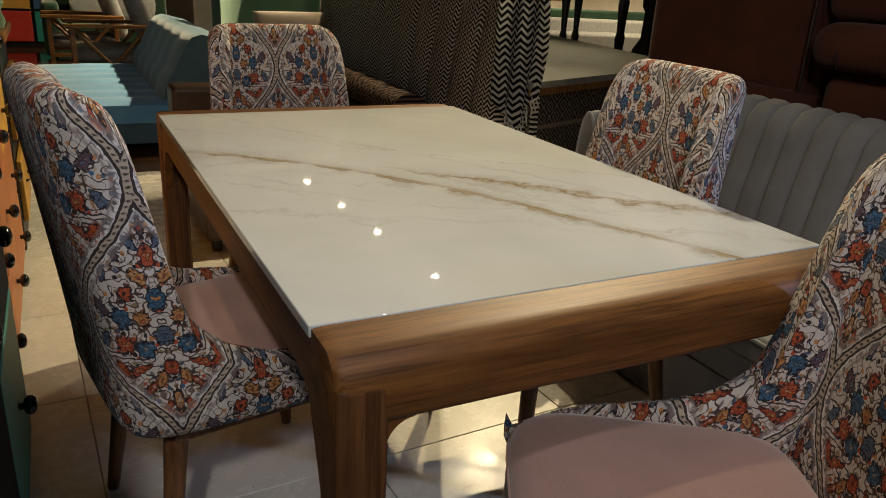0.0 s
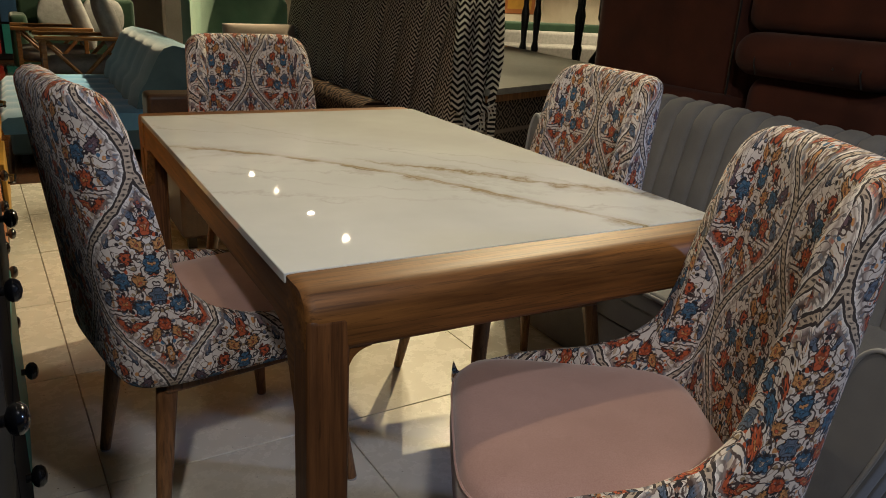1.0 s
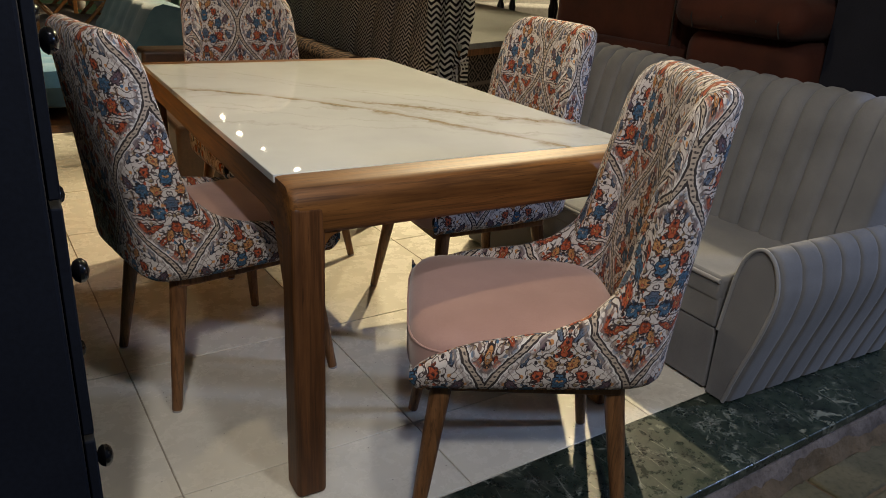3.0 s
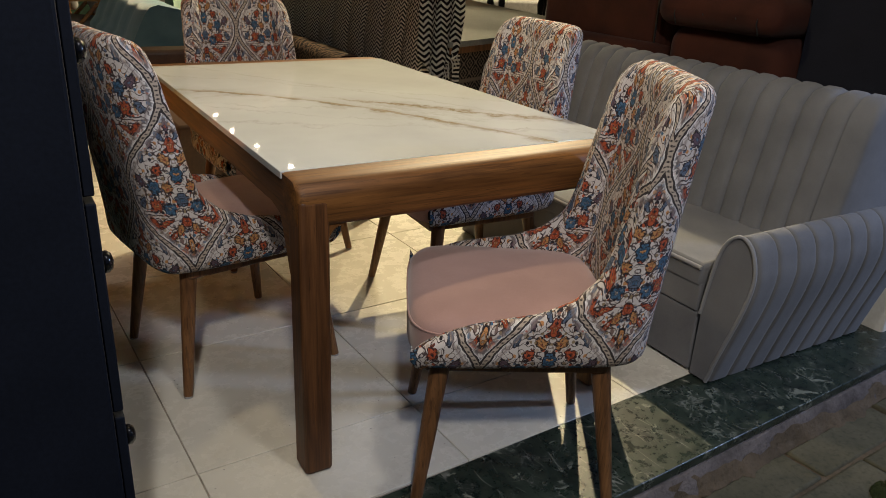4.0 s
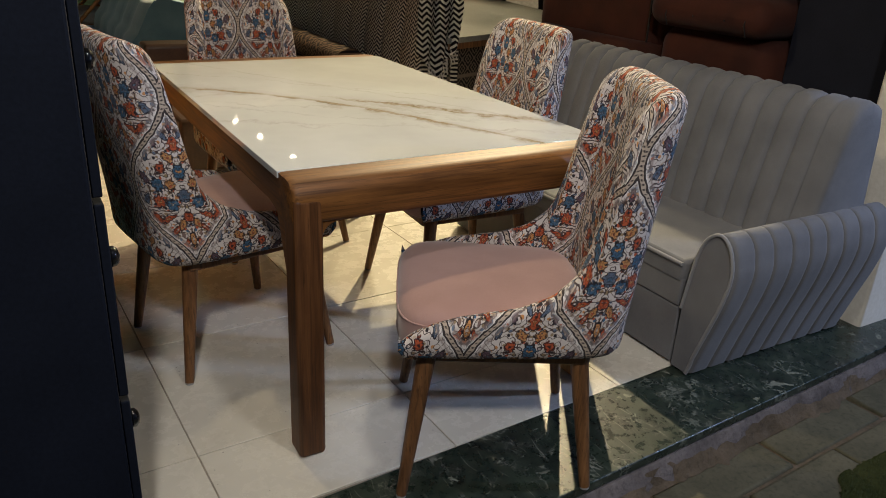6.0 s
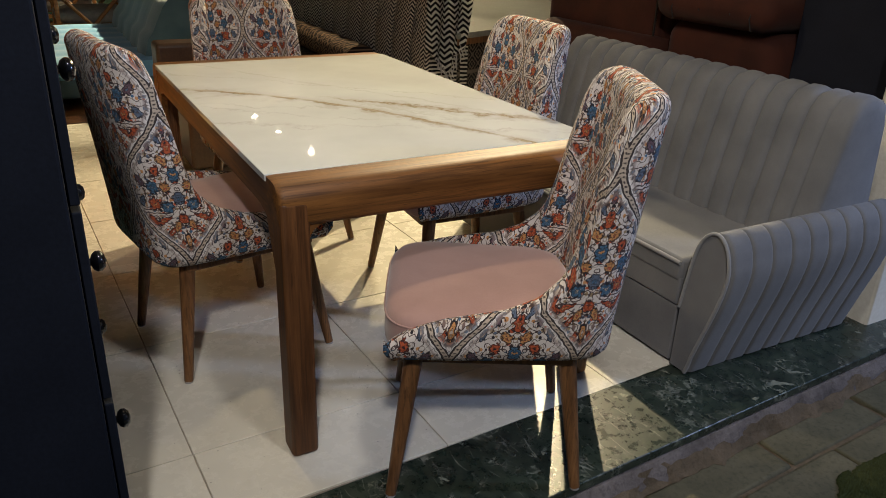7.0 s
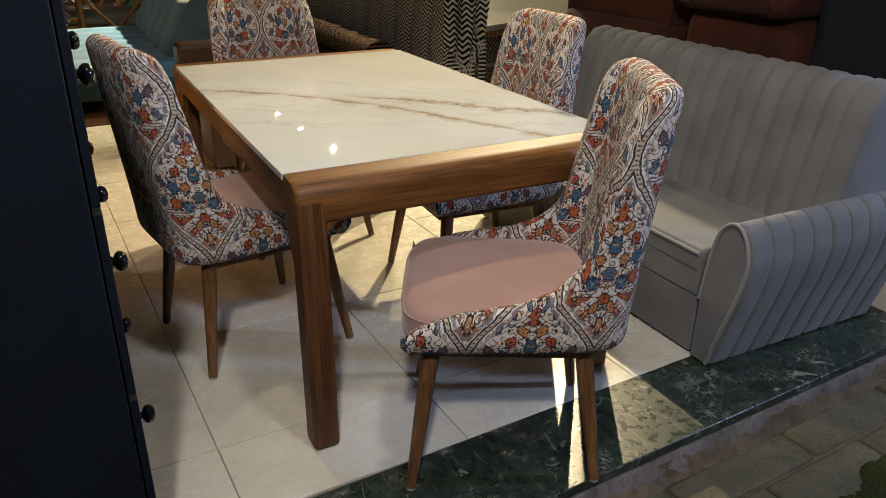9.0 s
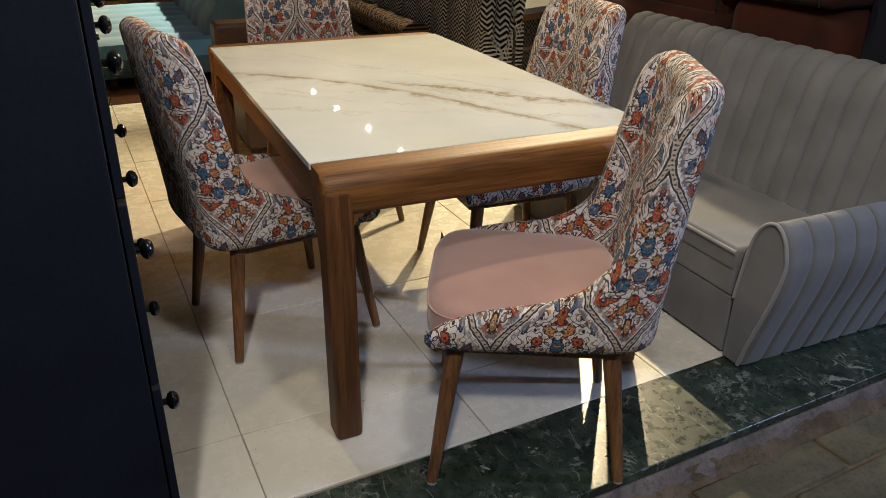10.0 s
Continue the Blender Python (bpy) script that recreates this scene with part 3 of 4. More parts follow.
wall("wall_north", -3.4, 11.2, 14.5, 14.7, M["cream_wall"], "pale cream back wall of the showroom")
wall("wall_west", -3.4, -3.2, -0.5, 14.5, M["cream_wall"], "cream painted side wall")
wall("wall_east", 11.0, 11.2, -0.1, 14.5, M["cream_wall"], "pale cream side wall")
wall("wall_front", 2.72, 11.0, -0.30, -0.1, M["dark_wall"], "dark front wall beside the opening")
alone("pillar", box(2.14, 2.72, -0.30, -0.13, -0.11, CEIL + 0.05, 0.012), M["cream_wall"], "cream painted pillar with chipped worn edges", "pillar", kind="structure")
alone("pillar_inner", box(1.06, 1.24, 7.3, 7.5, 0.0, CEIL), M["cream_wall"], "slim cream pillar inside the showroom", "pillar", kind="structure")
alone("ceiling", box(-3.4, 11.2, -0.5, 14.7, CEIL, CEIL + 0.1), M["ceiling"], "dark painted ceiling", "ceiling", kind="structure")

# the three extra fixtures go with the added, unseen lamps
for sx, sy in SPOTS + [(-0.10, 0.90), (8.3, 8.4), (7.4, 11.6)]:
    lamp = thing("ceiling_spot", pose(sx, sy, CEIL), "small round warm ceiling spotlight, switched on; three are added and unseen", "spotlight", "ceiling spotlights")
    part("ring", turned([(0.056, 0.0), (0.058, -0.008), (0.050, -0.012), (0.040, -0.006), (0.040, 0.0)]), M["black"], lamp)
    part("lens", turned([(0.0001, -0.022), (0.020, -0.019), (0.034, -0.010), (0.039, -0.001), (0.0001, -0.001)]), M["lamp_glow"], lamp, "glowing warm lens")

# ---- dining table ----
TW, TL = 0.985, 1.525


def rail_profile(y, z, s):
    """Section of a rolled end rail; s is the outward way along y."""
    pts = [(0.0, 0.760)]
    for k in range(9):
        a = math.pi / 2 * k / 8
        pts.append((0.058 + 0.044 * math.sin(a), 0.716 + 0.044 * math.cos(a)))
    for k in range(1, 6):
        a = math.pi / 2 * k / 5
        pts.append((0.078 + 0.024 * math.cos(a), 0.676 - 0.024 * math.sin(a)))
    pts += [(0.0, 0.652)]
    return [(y + s * p, q) for p, q in pts]


def table():
    t = thing("dining_table", pose(0, 0, 0), "brown wooden dining table with a glossy white veined stone top", "dining table")
    part("tabletop", box(-0.003, TW + 0.003, 0.002, TL - 0.002, 0.744, 0.7615, 0.002), M["slab"], t, "glossy white stone slab with golden veins")
    for y, s in ((0.0, -1), (TL, 1)):
        prof = rail_profile(y, 0, s)
        rings = []
        for x, k in ((0.0, 0.90), (0.006, 0.965), (0.018, 1.0), (0.3, 1.0), (TW - 0.3, 1.0), (TW - 0.030, 1.0), (TW - 0.008, 0.95), (TW, 0.86)):
            rings.append([(x, y + (py - y) * k, 0.706 + (pz - 0.706) * (0.55 + 0.45 * k if k < 1 else 1)) for py, pz in prof])
        part("end_rail", loft(rings), M["wood_x"], t, "rolled bullnose end rail of brown wood")
        for x0 in (0.0, TW - 0.074):
            yo, yi = (-0.1026, -0.024) if s < 0 else (TL + 0.024, TL + 0.1026)
            leg = box(x0 + 0.0006, x0 + 0.0734, yo, yi, 0.0, 0.722, 0.013, 4)
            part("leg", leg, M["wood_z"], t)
            # a hollow curve leads from the leg into the rail
            xa, sx = (x0 + 0.0730, 1) if x0 == 0.0 else (x0 + 0.0010, -1)
            arc = [(xa, 0.655)] + [(xa + sx * 0.042 * (1 - math.sin(math.pi / 2 * k / 8)), 0.653 - 0.042 * (1 - math.cos(math.pi / 2 * k / 8))) for k in range(9)]
            part("corner_curve", loft([[(px, yy, pz) for px, pz in arc] for yy in (yo + 0.014, yi - 0.002)]), M["wood_x"], t)
    for x0 in (0.004, TW - 0.028):
        rings = []
        N = 26
        for i in range(N + 1):
            y = -0.03 + (TL + 0.06) * i / N
            e = min(y + 0.03, TL + 0.03 - y)
            low = 0.666 - 0.16 * max(0.0, 1 - e / 0.09) ** 2.2
            rings.append([(x0, y, low), (x0 + 0.024, y, low), (x0 + 0.024, y, 0.743), (x0, y, 0.743)])
        part("side_apron", loft(rings), M["wood_y"], t, "side apron curved into the legs")
    return t


table()

# ---- upholstered dining chairs ----


def chair_path(n=64):
    """Half outline of the shell in plan, from the middle of the back round to the front of one side: point, outward normal, length."""
    pts = [(-0.290, 0.0), (-0.290, 0.12), (-0.284, 0.185), (-0.262, 0.223), (-0.222, 0.245), (-0.16, 0.255), (-0.08, 0.259), (0.0, 0.263), (0.10, 0.267), (0.19, 0.268), (0.255, 0.268)]
    curve = [Vector(p) for p in pts]
    for _ in range(3):
        c2 = [curve[0]]
        for a, b in zip(curve, curve[1:]):
            c2 += [a * 0.75 + b * 0.25, a * 0.25 + b * 0.75]
        curve = c2 + [curve[-1]]
    run = [0.0]
    for a, b in zip(curve, curve[1:]):
        run.append(run[-1] + (b - a).length)
    out = []
    stops = sorted([run[-1] * i / n for i in range(n + 1)] + [0.3255 + 0.0047 * i for i in range(14)])
    n = len(stops) - 1
    for L in stops:
        k = min(len(run) - 2, max(j for j in range(len(run)) if run[j] <= L + 1e-9))
        f = (L - run[k]) / max(1e-9, run[k + 1] - run[k])
        p = curve[k].lerp(curve[k + 1], f)
        out.append((p, L))
    total = run[-1]
    res = []
    for i, (p, L) in enumerate(out):
        a, b = out[max(0, i - 1)][0], out[min(n, i + 1)][0]
        if i == 0:
            way = Vector((0, 1))
        else:
            way = (b - a).normalized()
        res.append((p, Vector((-way.y, way.x)), L, total))
    return res


# height of the shell's rim along its half outline, rounded off at the back's corners
_knots = np.array([0.0, 0.15, 0.225, 0.27, 0.30, 0.322, 0.337, 0.347, 0.354, 0.361, 0.369, 0.387, 0.44, 0.52, 0.60, 0.675, 0.735, 0.815]) / 0.815
_rim = np.array([1.012, 1.012, 1.010, 1.004, 0.996, 0.980, 0.950, 0.890, 0.80, 0.715, 0.650, 0.600, 0.550, 0.520, 0.508, 0.495, 0.476, 0.440])
TOP_A = np.linspace(0, 1, 400)
_raw = np.interp(TOP_A, _knots, _rim)
TOP_Z = np.convolve(np.pad(_raw, 4, mode="edge"), np.ones(9) / 9, mode="valid")


def shell():
    half = chair_path(60)
    path = [(Vector((p.x, -p.y)), Vector((nn.x, -nn.y)), -L, tot) for p, nn, L, tot in reversed(half[1:])] + half
    bm = bmesh.new()
    uvl = bm.loops.layers.uv.new("UVMap")
    rings, uvs = [], []
    inner = [0.0]
    for (p0, n0, _, _), (p1, n1, _, _) in zip(path, path[1:]):
        inner.append(inner[-1] + ((p1 - n1 * 0.05) - (p0 - n0 * 0.05)).length)
    for (p, nn, L, tot), u_in in zip(path, inner):
        a = abs(L)
        e = tot - a
        top = float(np.interp(a / tot, TOP_A, TOP_Z))
        low = 0.380
        if e < 0.05:
            k = math.sqrt(max(0.0, 1 - ((0.05 - e) / 0.05) ** 2))
            mid = 0.425
            top, low = mid + (top - mid) * (0.25 + 0.75 * k), mid + (low - mid) * (0.25 + 0.75 * k)
        th = (0.074 - 0.028 * smooth_step(0.28, 0.50, a)) * (1.0 if e > 0.03 else 0.35 + 0.65 * math.sqrt(e / 0.03))
        r = th / 2
        sec = []
        for k in range(5):
            ang = math.pi / 2 * k / 4
            sec.append((-0.045 + 0.045 * math.sin(ang) if e > 0.03 else -th / 2 + th / 2 * math.sin(ang), low + 0.045 * (1 - math.cos(ang))))
        for k in range(1, 13):
            sec.append((0.0, low + 0.045 + (top - r - low - 0.045) * k / 12))
        for k in range(1, 8):
            ang = math.pi * k / 8
            sec.append((-r + r * math.cos(ang), top - r + r * math.sin(ang)))
        for k in range(0, 13):
            sec.append((-th, top - r + (low + 0.03 - top + r) * k / 12))
        ring, uv = [], []
        run = 0.0
        for j, (d, z) in enumerate(sec):
            if j:
                run += math.hypot(d - sec[j - 1][0], z - sec[j - 1][1])
            up = max(0.0, z - 0.44)
            q = p + nn * d
            x = q.x - 0.068 * (up / 0.55) ** 1.1
            y = q.y * (1 - 0.09 * (up / 0.55))
            if z < 0.44:
                y *= 1 - 0.10 * ((0.44 - z) / 0.07) ** 2 * 0.35
            ring.append((x, y, z))
            slope = float(np.interp(min(1.0, a / tot + 0.06), TOP_A, TOP_Z) - np.interp(max(0.0, a / tot - 0.06), TOP_A, TOP_Z)) / (0.12 * tot)
            slope *= 1 if L >= 0 else -1
            px, pz = -slope / math.hypot(1, slope), 1 / math.hypot(1, slope)
            o = 0.7 * math.pi * r * max(0, j - 16) / 8
            n_in = 0.7 * math.pi * r * max(0, 24 - j) / 8
            uc = u_in - inner[-1] / 2
            zo, zi = (z, z) if j <= 16 else (top - r, z if j >= 24 else top - r)
            uv.append(((3.0 + L + px * o, zo + pz * o), (3.0 + uc + px * n_in, zi + pz * n_in)))
        rings.append(ring)
        uvs.append(uv)
    n = len(rings[0])
    vs = [[bm.verts.new(c) for c in r] for r in rings]
    for i in range(len(rings) - 1):
        for j in range(n):
            k = (j + 1) % n
            f = bm.faces.new((vs[i][j], vs[i][k], vs[i + 1][k], vs[i + 1][j]))
            for lp, (ii, jj) in zip(f.loops, ((i, j), (i, k), (i + 1, k), (i + 1, j))):
                lp[uvl].uv = uvs[ii][jj][0 if j < 20 else 1]
    bm.faces.new(vs[0][::-1])
    bm.faces.new(vs[-1])
    return bm


def seat_pad():
    """The pink seat: rounded front corners, domed top."""
    N = 40
    outline = []
    for k in range(N):
        a = 2 * math.pi * k / N
        ex = 0.42
        cx, cy = math.copysign(abs(math.cos(a)) ** ex, math.cos(a)), math.copysign(abs(math.sin(a)) ** ex, math.sin(a))
        x = 0.022 + 0.240 * cx
        y = cy * (0.226 + 0.026 * smooth_step(-0.1, 0.3, x))
        outline.append((x, y))
    rings = []
    for inset, z in ((0.06, 0.387), (0.004, 0.390), (0.0, 0.402), (0.0, 0.462), (0.003, 0.476), (0.013, 0.489), (0.036, 0.498), (0.09, 0.505), (0.16, 0.509), (0.215, 0.510)):
        f = 1 - inset / 0.240
        rings.append([(0.022 + (x - 0.022) * f, y * f, z) for x, y in outline])
    return loft(rings)


def seat_seam():
    N = 40
    pts = []
    for k in range(N + 1):
        a = 2 * math.pi * k / N
        cx, cy = math.copysign(abs(math.cos(a)) ** 0.42, math.cos(a)), math.copysign(abs(math.sin(a)) ** 0.42, math.sin(a))
        x = 0.022 + 0.240 * cx
        pts.append((x, cy * (0.226 + 0.026 * smooth_step(-0.1, 0.3, x)), 0.468))
    return rod(pts, [0.0026] * len(pts), 6)


def chair(m, label):
    c = thing("dining_chair", m, label, "dining chair", "chairs round the table")
    part("shell", shell(), M["floral"], c, "curved back and sides in floral damask fabric")
    s = part("seat", seat_pad(), M["pink"], c, "dusty pink velvet seat")
    part("piping", seat_seam(), M["pink"], s)
    part("seat_frame", box(-0.20, 0.22, -0.20, 0.20, 0.352, 0.386, 0.008), M["leg"], c, "dark wooden frame under the seat")
    for x, y, fx, fy in ((-0.185, 0.170, -0.235, 0.216), (-0.185, -0.170, -0.235, -0.216), (0.185, 0.195, 0.235, 0.258), (0.185, -0.195, 0.235, -0.258)):
        leg = part("leg", rod([(x, y, 0.375), ((x + fx) / 2, (y + fy) / 2, 0.19), (fx, fy, 0.006)], [0.0235, 0.019, 0.0135], 14), M["leg"], c, "tapered splayed wooden leg")
        part("foot_cap", turned([(0.011, 0.0), (0.013, 0.001), (0.013, 0.007), (0.011, 0.008)], fx, fy, 12), M["chrome"], leg)
    return c


first_chair = chair(pose(0.503, -0.222, 0, 0, 0, 152.0), "floral damask dining chair with pink seat, turned at the table end")
for m, text in ((pose(0.022, 0.638, 0, 0, 0, 10.0), "floral damask dining chair tucked against the table's long side"),
                (pose(0.890, 0.655, 0, 0, 0, 177.0), "floral damask dining chair between the table and the grey sofa"),
                (pose(0.430, 1.450, 0, 0, 0, 275.0), "floral damask dining chair at the far table end")):
    tagged(copy_thing(first_chair, m), text)

# ---- grey channel-tufted sofa ----


GROOVE = (0.0, 0.03, 0.07, 0.14, 0.25, 0.4, 0.6, 0.75, 0.86, 0.93, 0.97)


def channels(length, lo, hi, n, face, depth):
    """Upright padded channels side by side. face(v) gives the (x, z) line of the front from bottom to top as v runs 0 to 1; the last point is behind."""
    rings = []
    for i, f in [(i, f) for i in range(n) for f in GROOVE] + [(n, 0.0)]:
        puff = depth * (1 - abs(2 * f - 1) ** 5)
        rings.append([(x - nx * puff, lo + (hi - lo) * (i + f) / n, z + nz * puff) for x, z, nx, nz in face])
    return loft(rings)


def rounded(pts, per=5):
    """Points along a smooth line through the given ones, the ends left out."""
    out = []
    for i in range(len(pts) - 1):
        p0, p1, p2, p3 = pts[max(i - 1, 0)], pts[i], pts[i + 1], pts[min(i + 2, len(pts) - 1)]
        for k in range(per):
            t = k / per
            if i == 0 and k == 0:
                continue
            out.append(tuple(0.5 * (2 * b + (c - a) * t + (2 * a - 5 * b + 4 * c - d) * t * t + (3 * b - a - 3 * c + d) * t ** 3)
                             for a, b, c, d in zip(p0, p1, p2, p3)))
    return out


def sofa():
    s = thing("sofa", pose(0, 0, 0, 0, 0, 0), "grey velvet sofa with channel-tufted back and arms", "sofa")
    Y0, Y1 = -0.17, 1.21
    part("base", box(1.270, 2.02, Y0, Y1, 0.010, 0.213, 0.006, 3), M["grey"], s)
    part("front_band", box(1.266, 1.40, Y0 + 0.003, Y1 - 0.003, 0.215, 0.312, 0.006, 3), M["grey"], s)
    pad = box(1.262, 1.80, Y0 + 0.004, Y1 - 0.004, 0.296, 0.372, 0.014, 4)
    for v in pad.verts:
        if v.co.z > 0.33:
            v.co.z += 0.018 * (1 - ((v.co.x - 1.53) / 0.28) ** 2)
    seat = part("seat_cushion", pad, M["grey"], s)
    part("piping", rod([(1.262, Y0 + 0.01, 0.362), (1.262, Y1 - 0.01, 0.362)], [0.007, 0.007], 8), M["piping"], seat, "light grey piping")
    # back: leans and rolls over at the top
    face = []
    for x, z, nx, nz in ((1.700, 0.33, 1, 0), (1.722, 0.48, 1, 0.1), (1.752, 0.62, 1, 0.15), (1.780, 0.74, 1, 0.2), (1.800, 0.805, 0.8, 0.5), (1.835, 0.843, 0.4, 0.9), (1.885, 0.852, 0, 1), (1.935, 0.835, -0.5, 0.8), (1.955, 0.78, -0.5, 0.1)):
        face.append((x, z, nx, nz))
    face += [(2.01, 0.30, 0, 0), (1.80, 0.24, 0, 0)]
    part("backrest", channels(0, -0.195, 1.20, 16, face, 0.016), M["grey"], s, "tall back padded in upright channels")
    ends = []
    for y, k in ((-0.280, 0.86), (-0.272, 0.96), (-0.255, 1.0), (-0.197, 1.0)):
        ends.append([(1.86 + (x - 1.86 - nx * 0.017) * k, y, 0.55 + (z + nz * 0.017 - 0.55) * k) for x, z, nx, nz in face])
    part("back_end", loft(ends), M["grey"], s, "plain padded end of the back")
    # arms
    for near in (True, False):
        y = -0.17 if near else 1.20
        sg = -1 if near else 1
        tall = 1.0 if near else 1.50
        outer = [(0.010, 0.006), (0.078, 0.006), (0.114, 0.13), (0.158, 0.28), (0.176, 0.38), (0.168, 0.44), (0.146, 0.485), (0.112, 0.505), (0.078, 0.490), (0.052, 0.45), (0.036, 0.38), (0.016, 0.22)]
        outer = outer[:2] + rounded(outer[1:]) + outer[-1:]
        if not near:
            outer = [(d * 0.75, z * tall + 0.01) for d, z in outer]
        nseg = 9
        rings = []
        X0, X1 = (1.272 if near else 1.42), 2.06
        for i, f in [(i, f) for i in range(nseg) for f in GROOVE] + [(nseg, 0.0)]:
            puff = 0.009 * (1 - abs(2 * f - 1) ** 9)
            x = X0 + (X1 - X0) * (i + f) / nseg
            ring = []
            for d, z in outer:
                k = puff if d > 0.05 else 0.0
                ring.append((x + 0.03 * (z < 0.2) * (0.2 - z), y + sg * (d + k), z + (k * 0.6 if z > 0.45 else 0)))
            rings.append(ring)
        arm = part("arm", loft(rings), M["grey"], s, "sloping arm with padded channels on the outside")
        front = [(X0 - 0.010 if 0.05 < z else X0 - 0.004, y + sg * d, z) for d, z in outer]
        panel = loft([[(px + 0.012, py, pz) for px, py, pz in front], [(px, y + sg * 0.09 * (1 if near else 0.75) + (py - y - sg * 0.09 * (1 if near else 0.75)) * 0.97, pz) for px, py, pz in front]])
        part("arm_front", panel, M["grey"], arm)
        part("piping", rod([(px - 0.001, py, pz) for px, py, pz in front[1:]], [0.006] * (len(front) - 1), 8), M["piping"], arm)
    for x in (1.36, 1.96):
        for y in (-0.1, 1.18):
            part("foot", box(x - 0.02, x + 0.02, y - 0.02, y + 0.02, 0, 0.035, 0.003), M["black"], s)
    return s


sofa()

# ---- painted chests of drawers ----


def chest(m, length, label, seed, cols=3):
    c = thing("chest_of_drawers", m, label, "chest of drawers", "painted drawer chests")
    depth, height = 0.42, 1.32
    part("carcass", box(-depth, -0.022, 0, length, 0.0, height, 0.006), M["navy"], c, "dark navy painted body")
    rows_z = [0.075, 0.465, 0.855, 1.245] if seed == 1 else [0.06, 0.30, 0.54, 0.78, 1.02, 1.28]
    for r in range(len(rows_z) - 1):
        for k in range(cols):
            y0, y1 = 0.02 + (length - 0.04) * k / cols, 0.02 + (length - 0.04) * (k + 1) / cols
            if k < 2 and seed == 1:
                col = "navy"
            elif seed == 1:
                col = "teal" if r < 1 else "navy"
            else:
                col = "orange" if r < 2 + (k == 1) else "yellow"
            d = part("drawer", box(-0.021, -0.003, y0 + 0.006, y1 - 0.006, rows_z[r] + 0.006, rows_z[r + 1] - 0.006, 0.003), (PAINT.get(col) or M["navy"]), c, col + " painted drawer front")
            zc = (rows_z[r] + rows_z[r + 1]) / 2
            for f in (0.5,):
                yk = y0 + (y1 - y0) * f
                kn = loft([[(x, yk + q * math.cos(2 * math.pi * j / 14), zc + q * math.sin(2 * math.pi * j / 14)) for j in range(14)]
                           for x, q in ((-0.004, 0.008), (0.006, 0.008), (0.010, 0.017), (0.017, 0.022), (0.025, 0.0215), (0.032, 0.015), (0.035, 0.003))])
                part("knob", kn, M["knob"], d, "glossy black round knob")
    return c


chest(pose(-0.411, -0.37, 0), 1.42, "tall navy chest with multicoloured drawers and black knobs", 1)
chest(pose(-0.450, 1.075, 0), 1.42, "tall chest with orange and yellow drawers and black knobs", 4)

# ---- rust recliner sofa behind the grey sofa ----


def recliner():
    s = thing("recliner_sofa", pose(2.20, 0, 0), "dark rust brown velvet recliner sofa with puffed cushions", "recliner sofa")
    part("base", box(0.10, 0.95, 0.38, 1.98, 0.0, 0.55, 0.04, 3), M["rust"], s)

    def puffed(x0, x1, y0, y1, z0, z1, r):
        bm = box(x0, x1, y0, y1, z0, z1, r, 6)
        for f in bm.faces:
            f.smooth = False
        return bm

    part("seat_panel", puffed(0.0, 0.34, 1.06, 1.98, 0.72, 1.85, 0.10), M["rust"], s, "broad smooth panel with a rolled lower lip")
    part("lip", puffed(-0.08, 0.30, 1.03, 1.93, 0.70, 0.86, 0.075), M["rust"], s)
    part("upper_back", puffed(0.0, 0.34, 0.38, 1.06, 1.115, 1.85, 0.07), M["rust"], s)
    roll = part("head_roll", puffed(-0.10, 0.36, 0.37, 1.02, 0.955, 1.118, 0.078), M["rust"], s, "plump rolled cushion with stitched dimples")
    for y in (0.55, 0.72):
        part("stitch", rod([(-0.075, y, 0.99), (-0.098, y + 0.01, 1.02), (-0.08, y + 0.015, 1.06)], [0.004] * 3, 6), M["black"], roll)
    for y in (0.45, 0.88):
        part("crease", rod([(-0.088, y, 0.965), (-0.101, y + 0.006, 1.01), (-0.090, y + 0.004, 1.07)], [0.003] * 3, 6), M["black"], roll)
    part("seam", rod([(-0.004, 1.075, 0.86), (-0.006, 1.072, 1.3), (-0.004, 1.070, 1.84)], [0.006] * 3, 6), M["black"], s)
    part("lower_back", puffed(-0.02, 0.34, 0.38, 1.00, 0.50, 0.962, 0.09), M["rust"], s)
    return s


recliner()
alone("partition", box(2.30, 2.40, -0.128, 0.37, -0.1, CEIL), M["dark_wall"], "dark navy partition beside the recliner", "partition", kind="structure")

# ---- chevron sofa, patterned rug roll, stone-topped counter ----


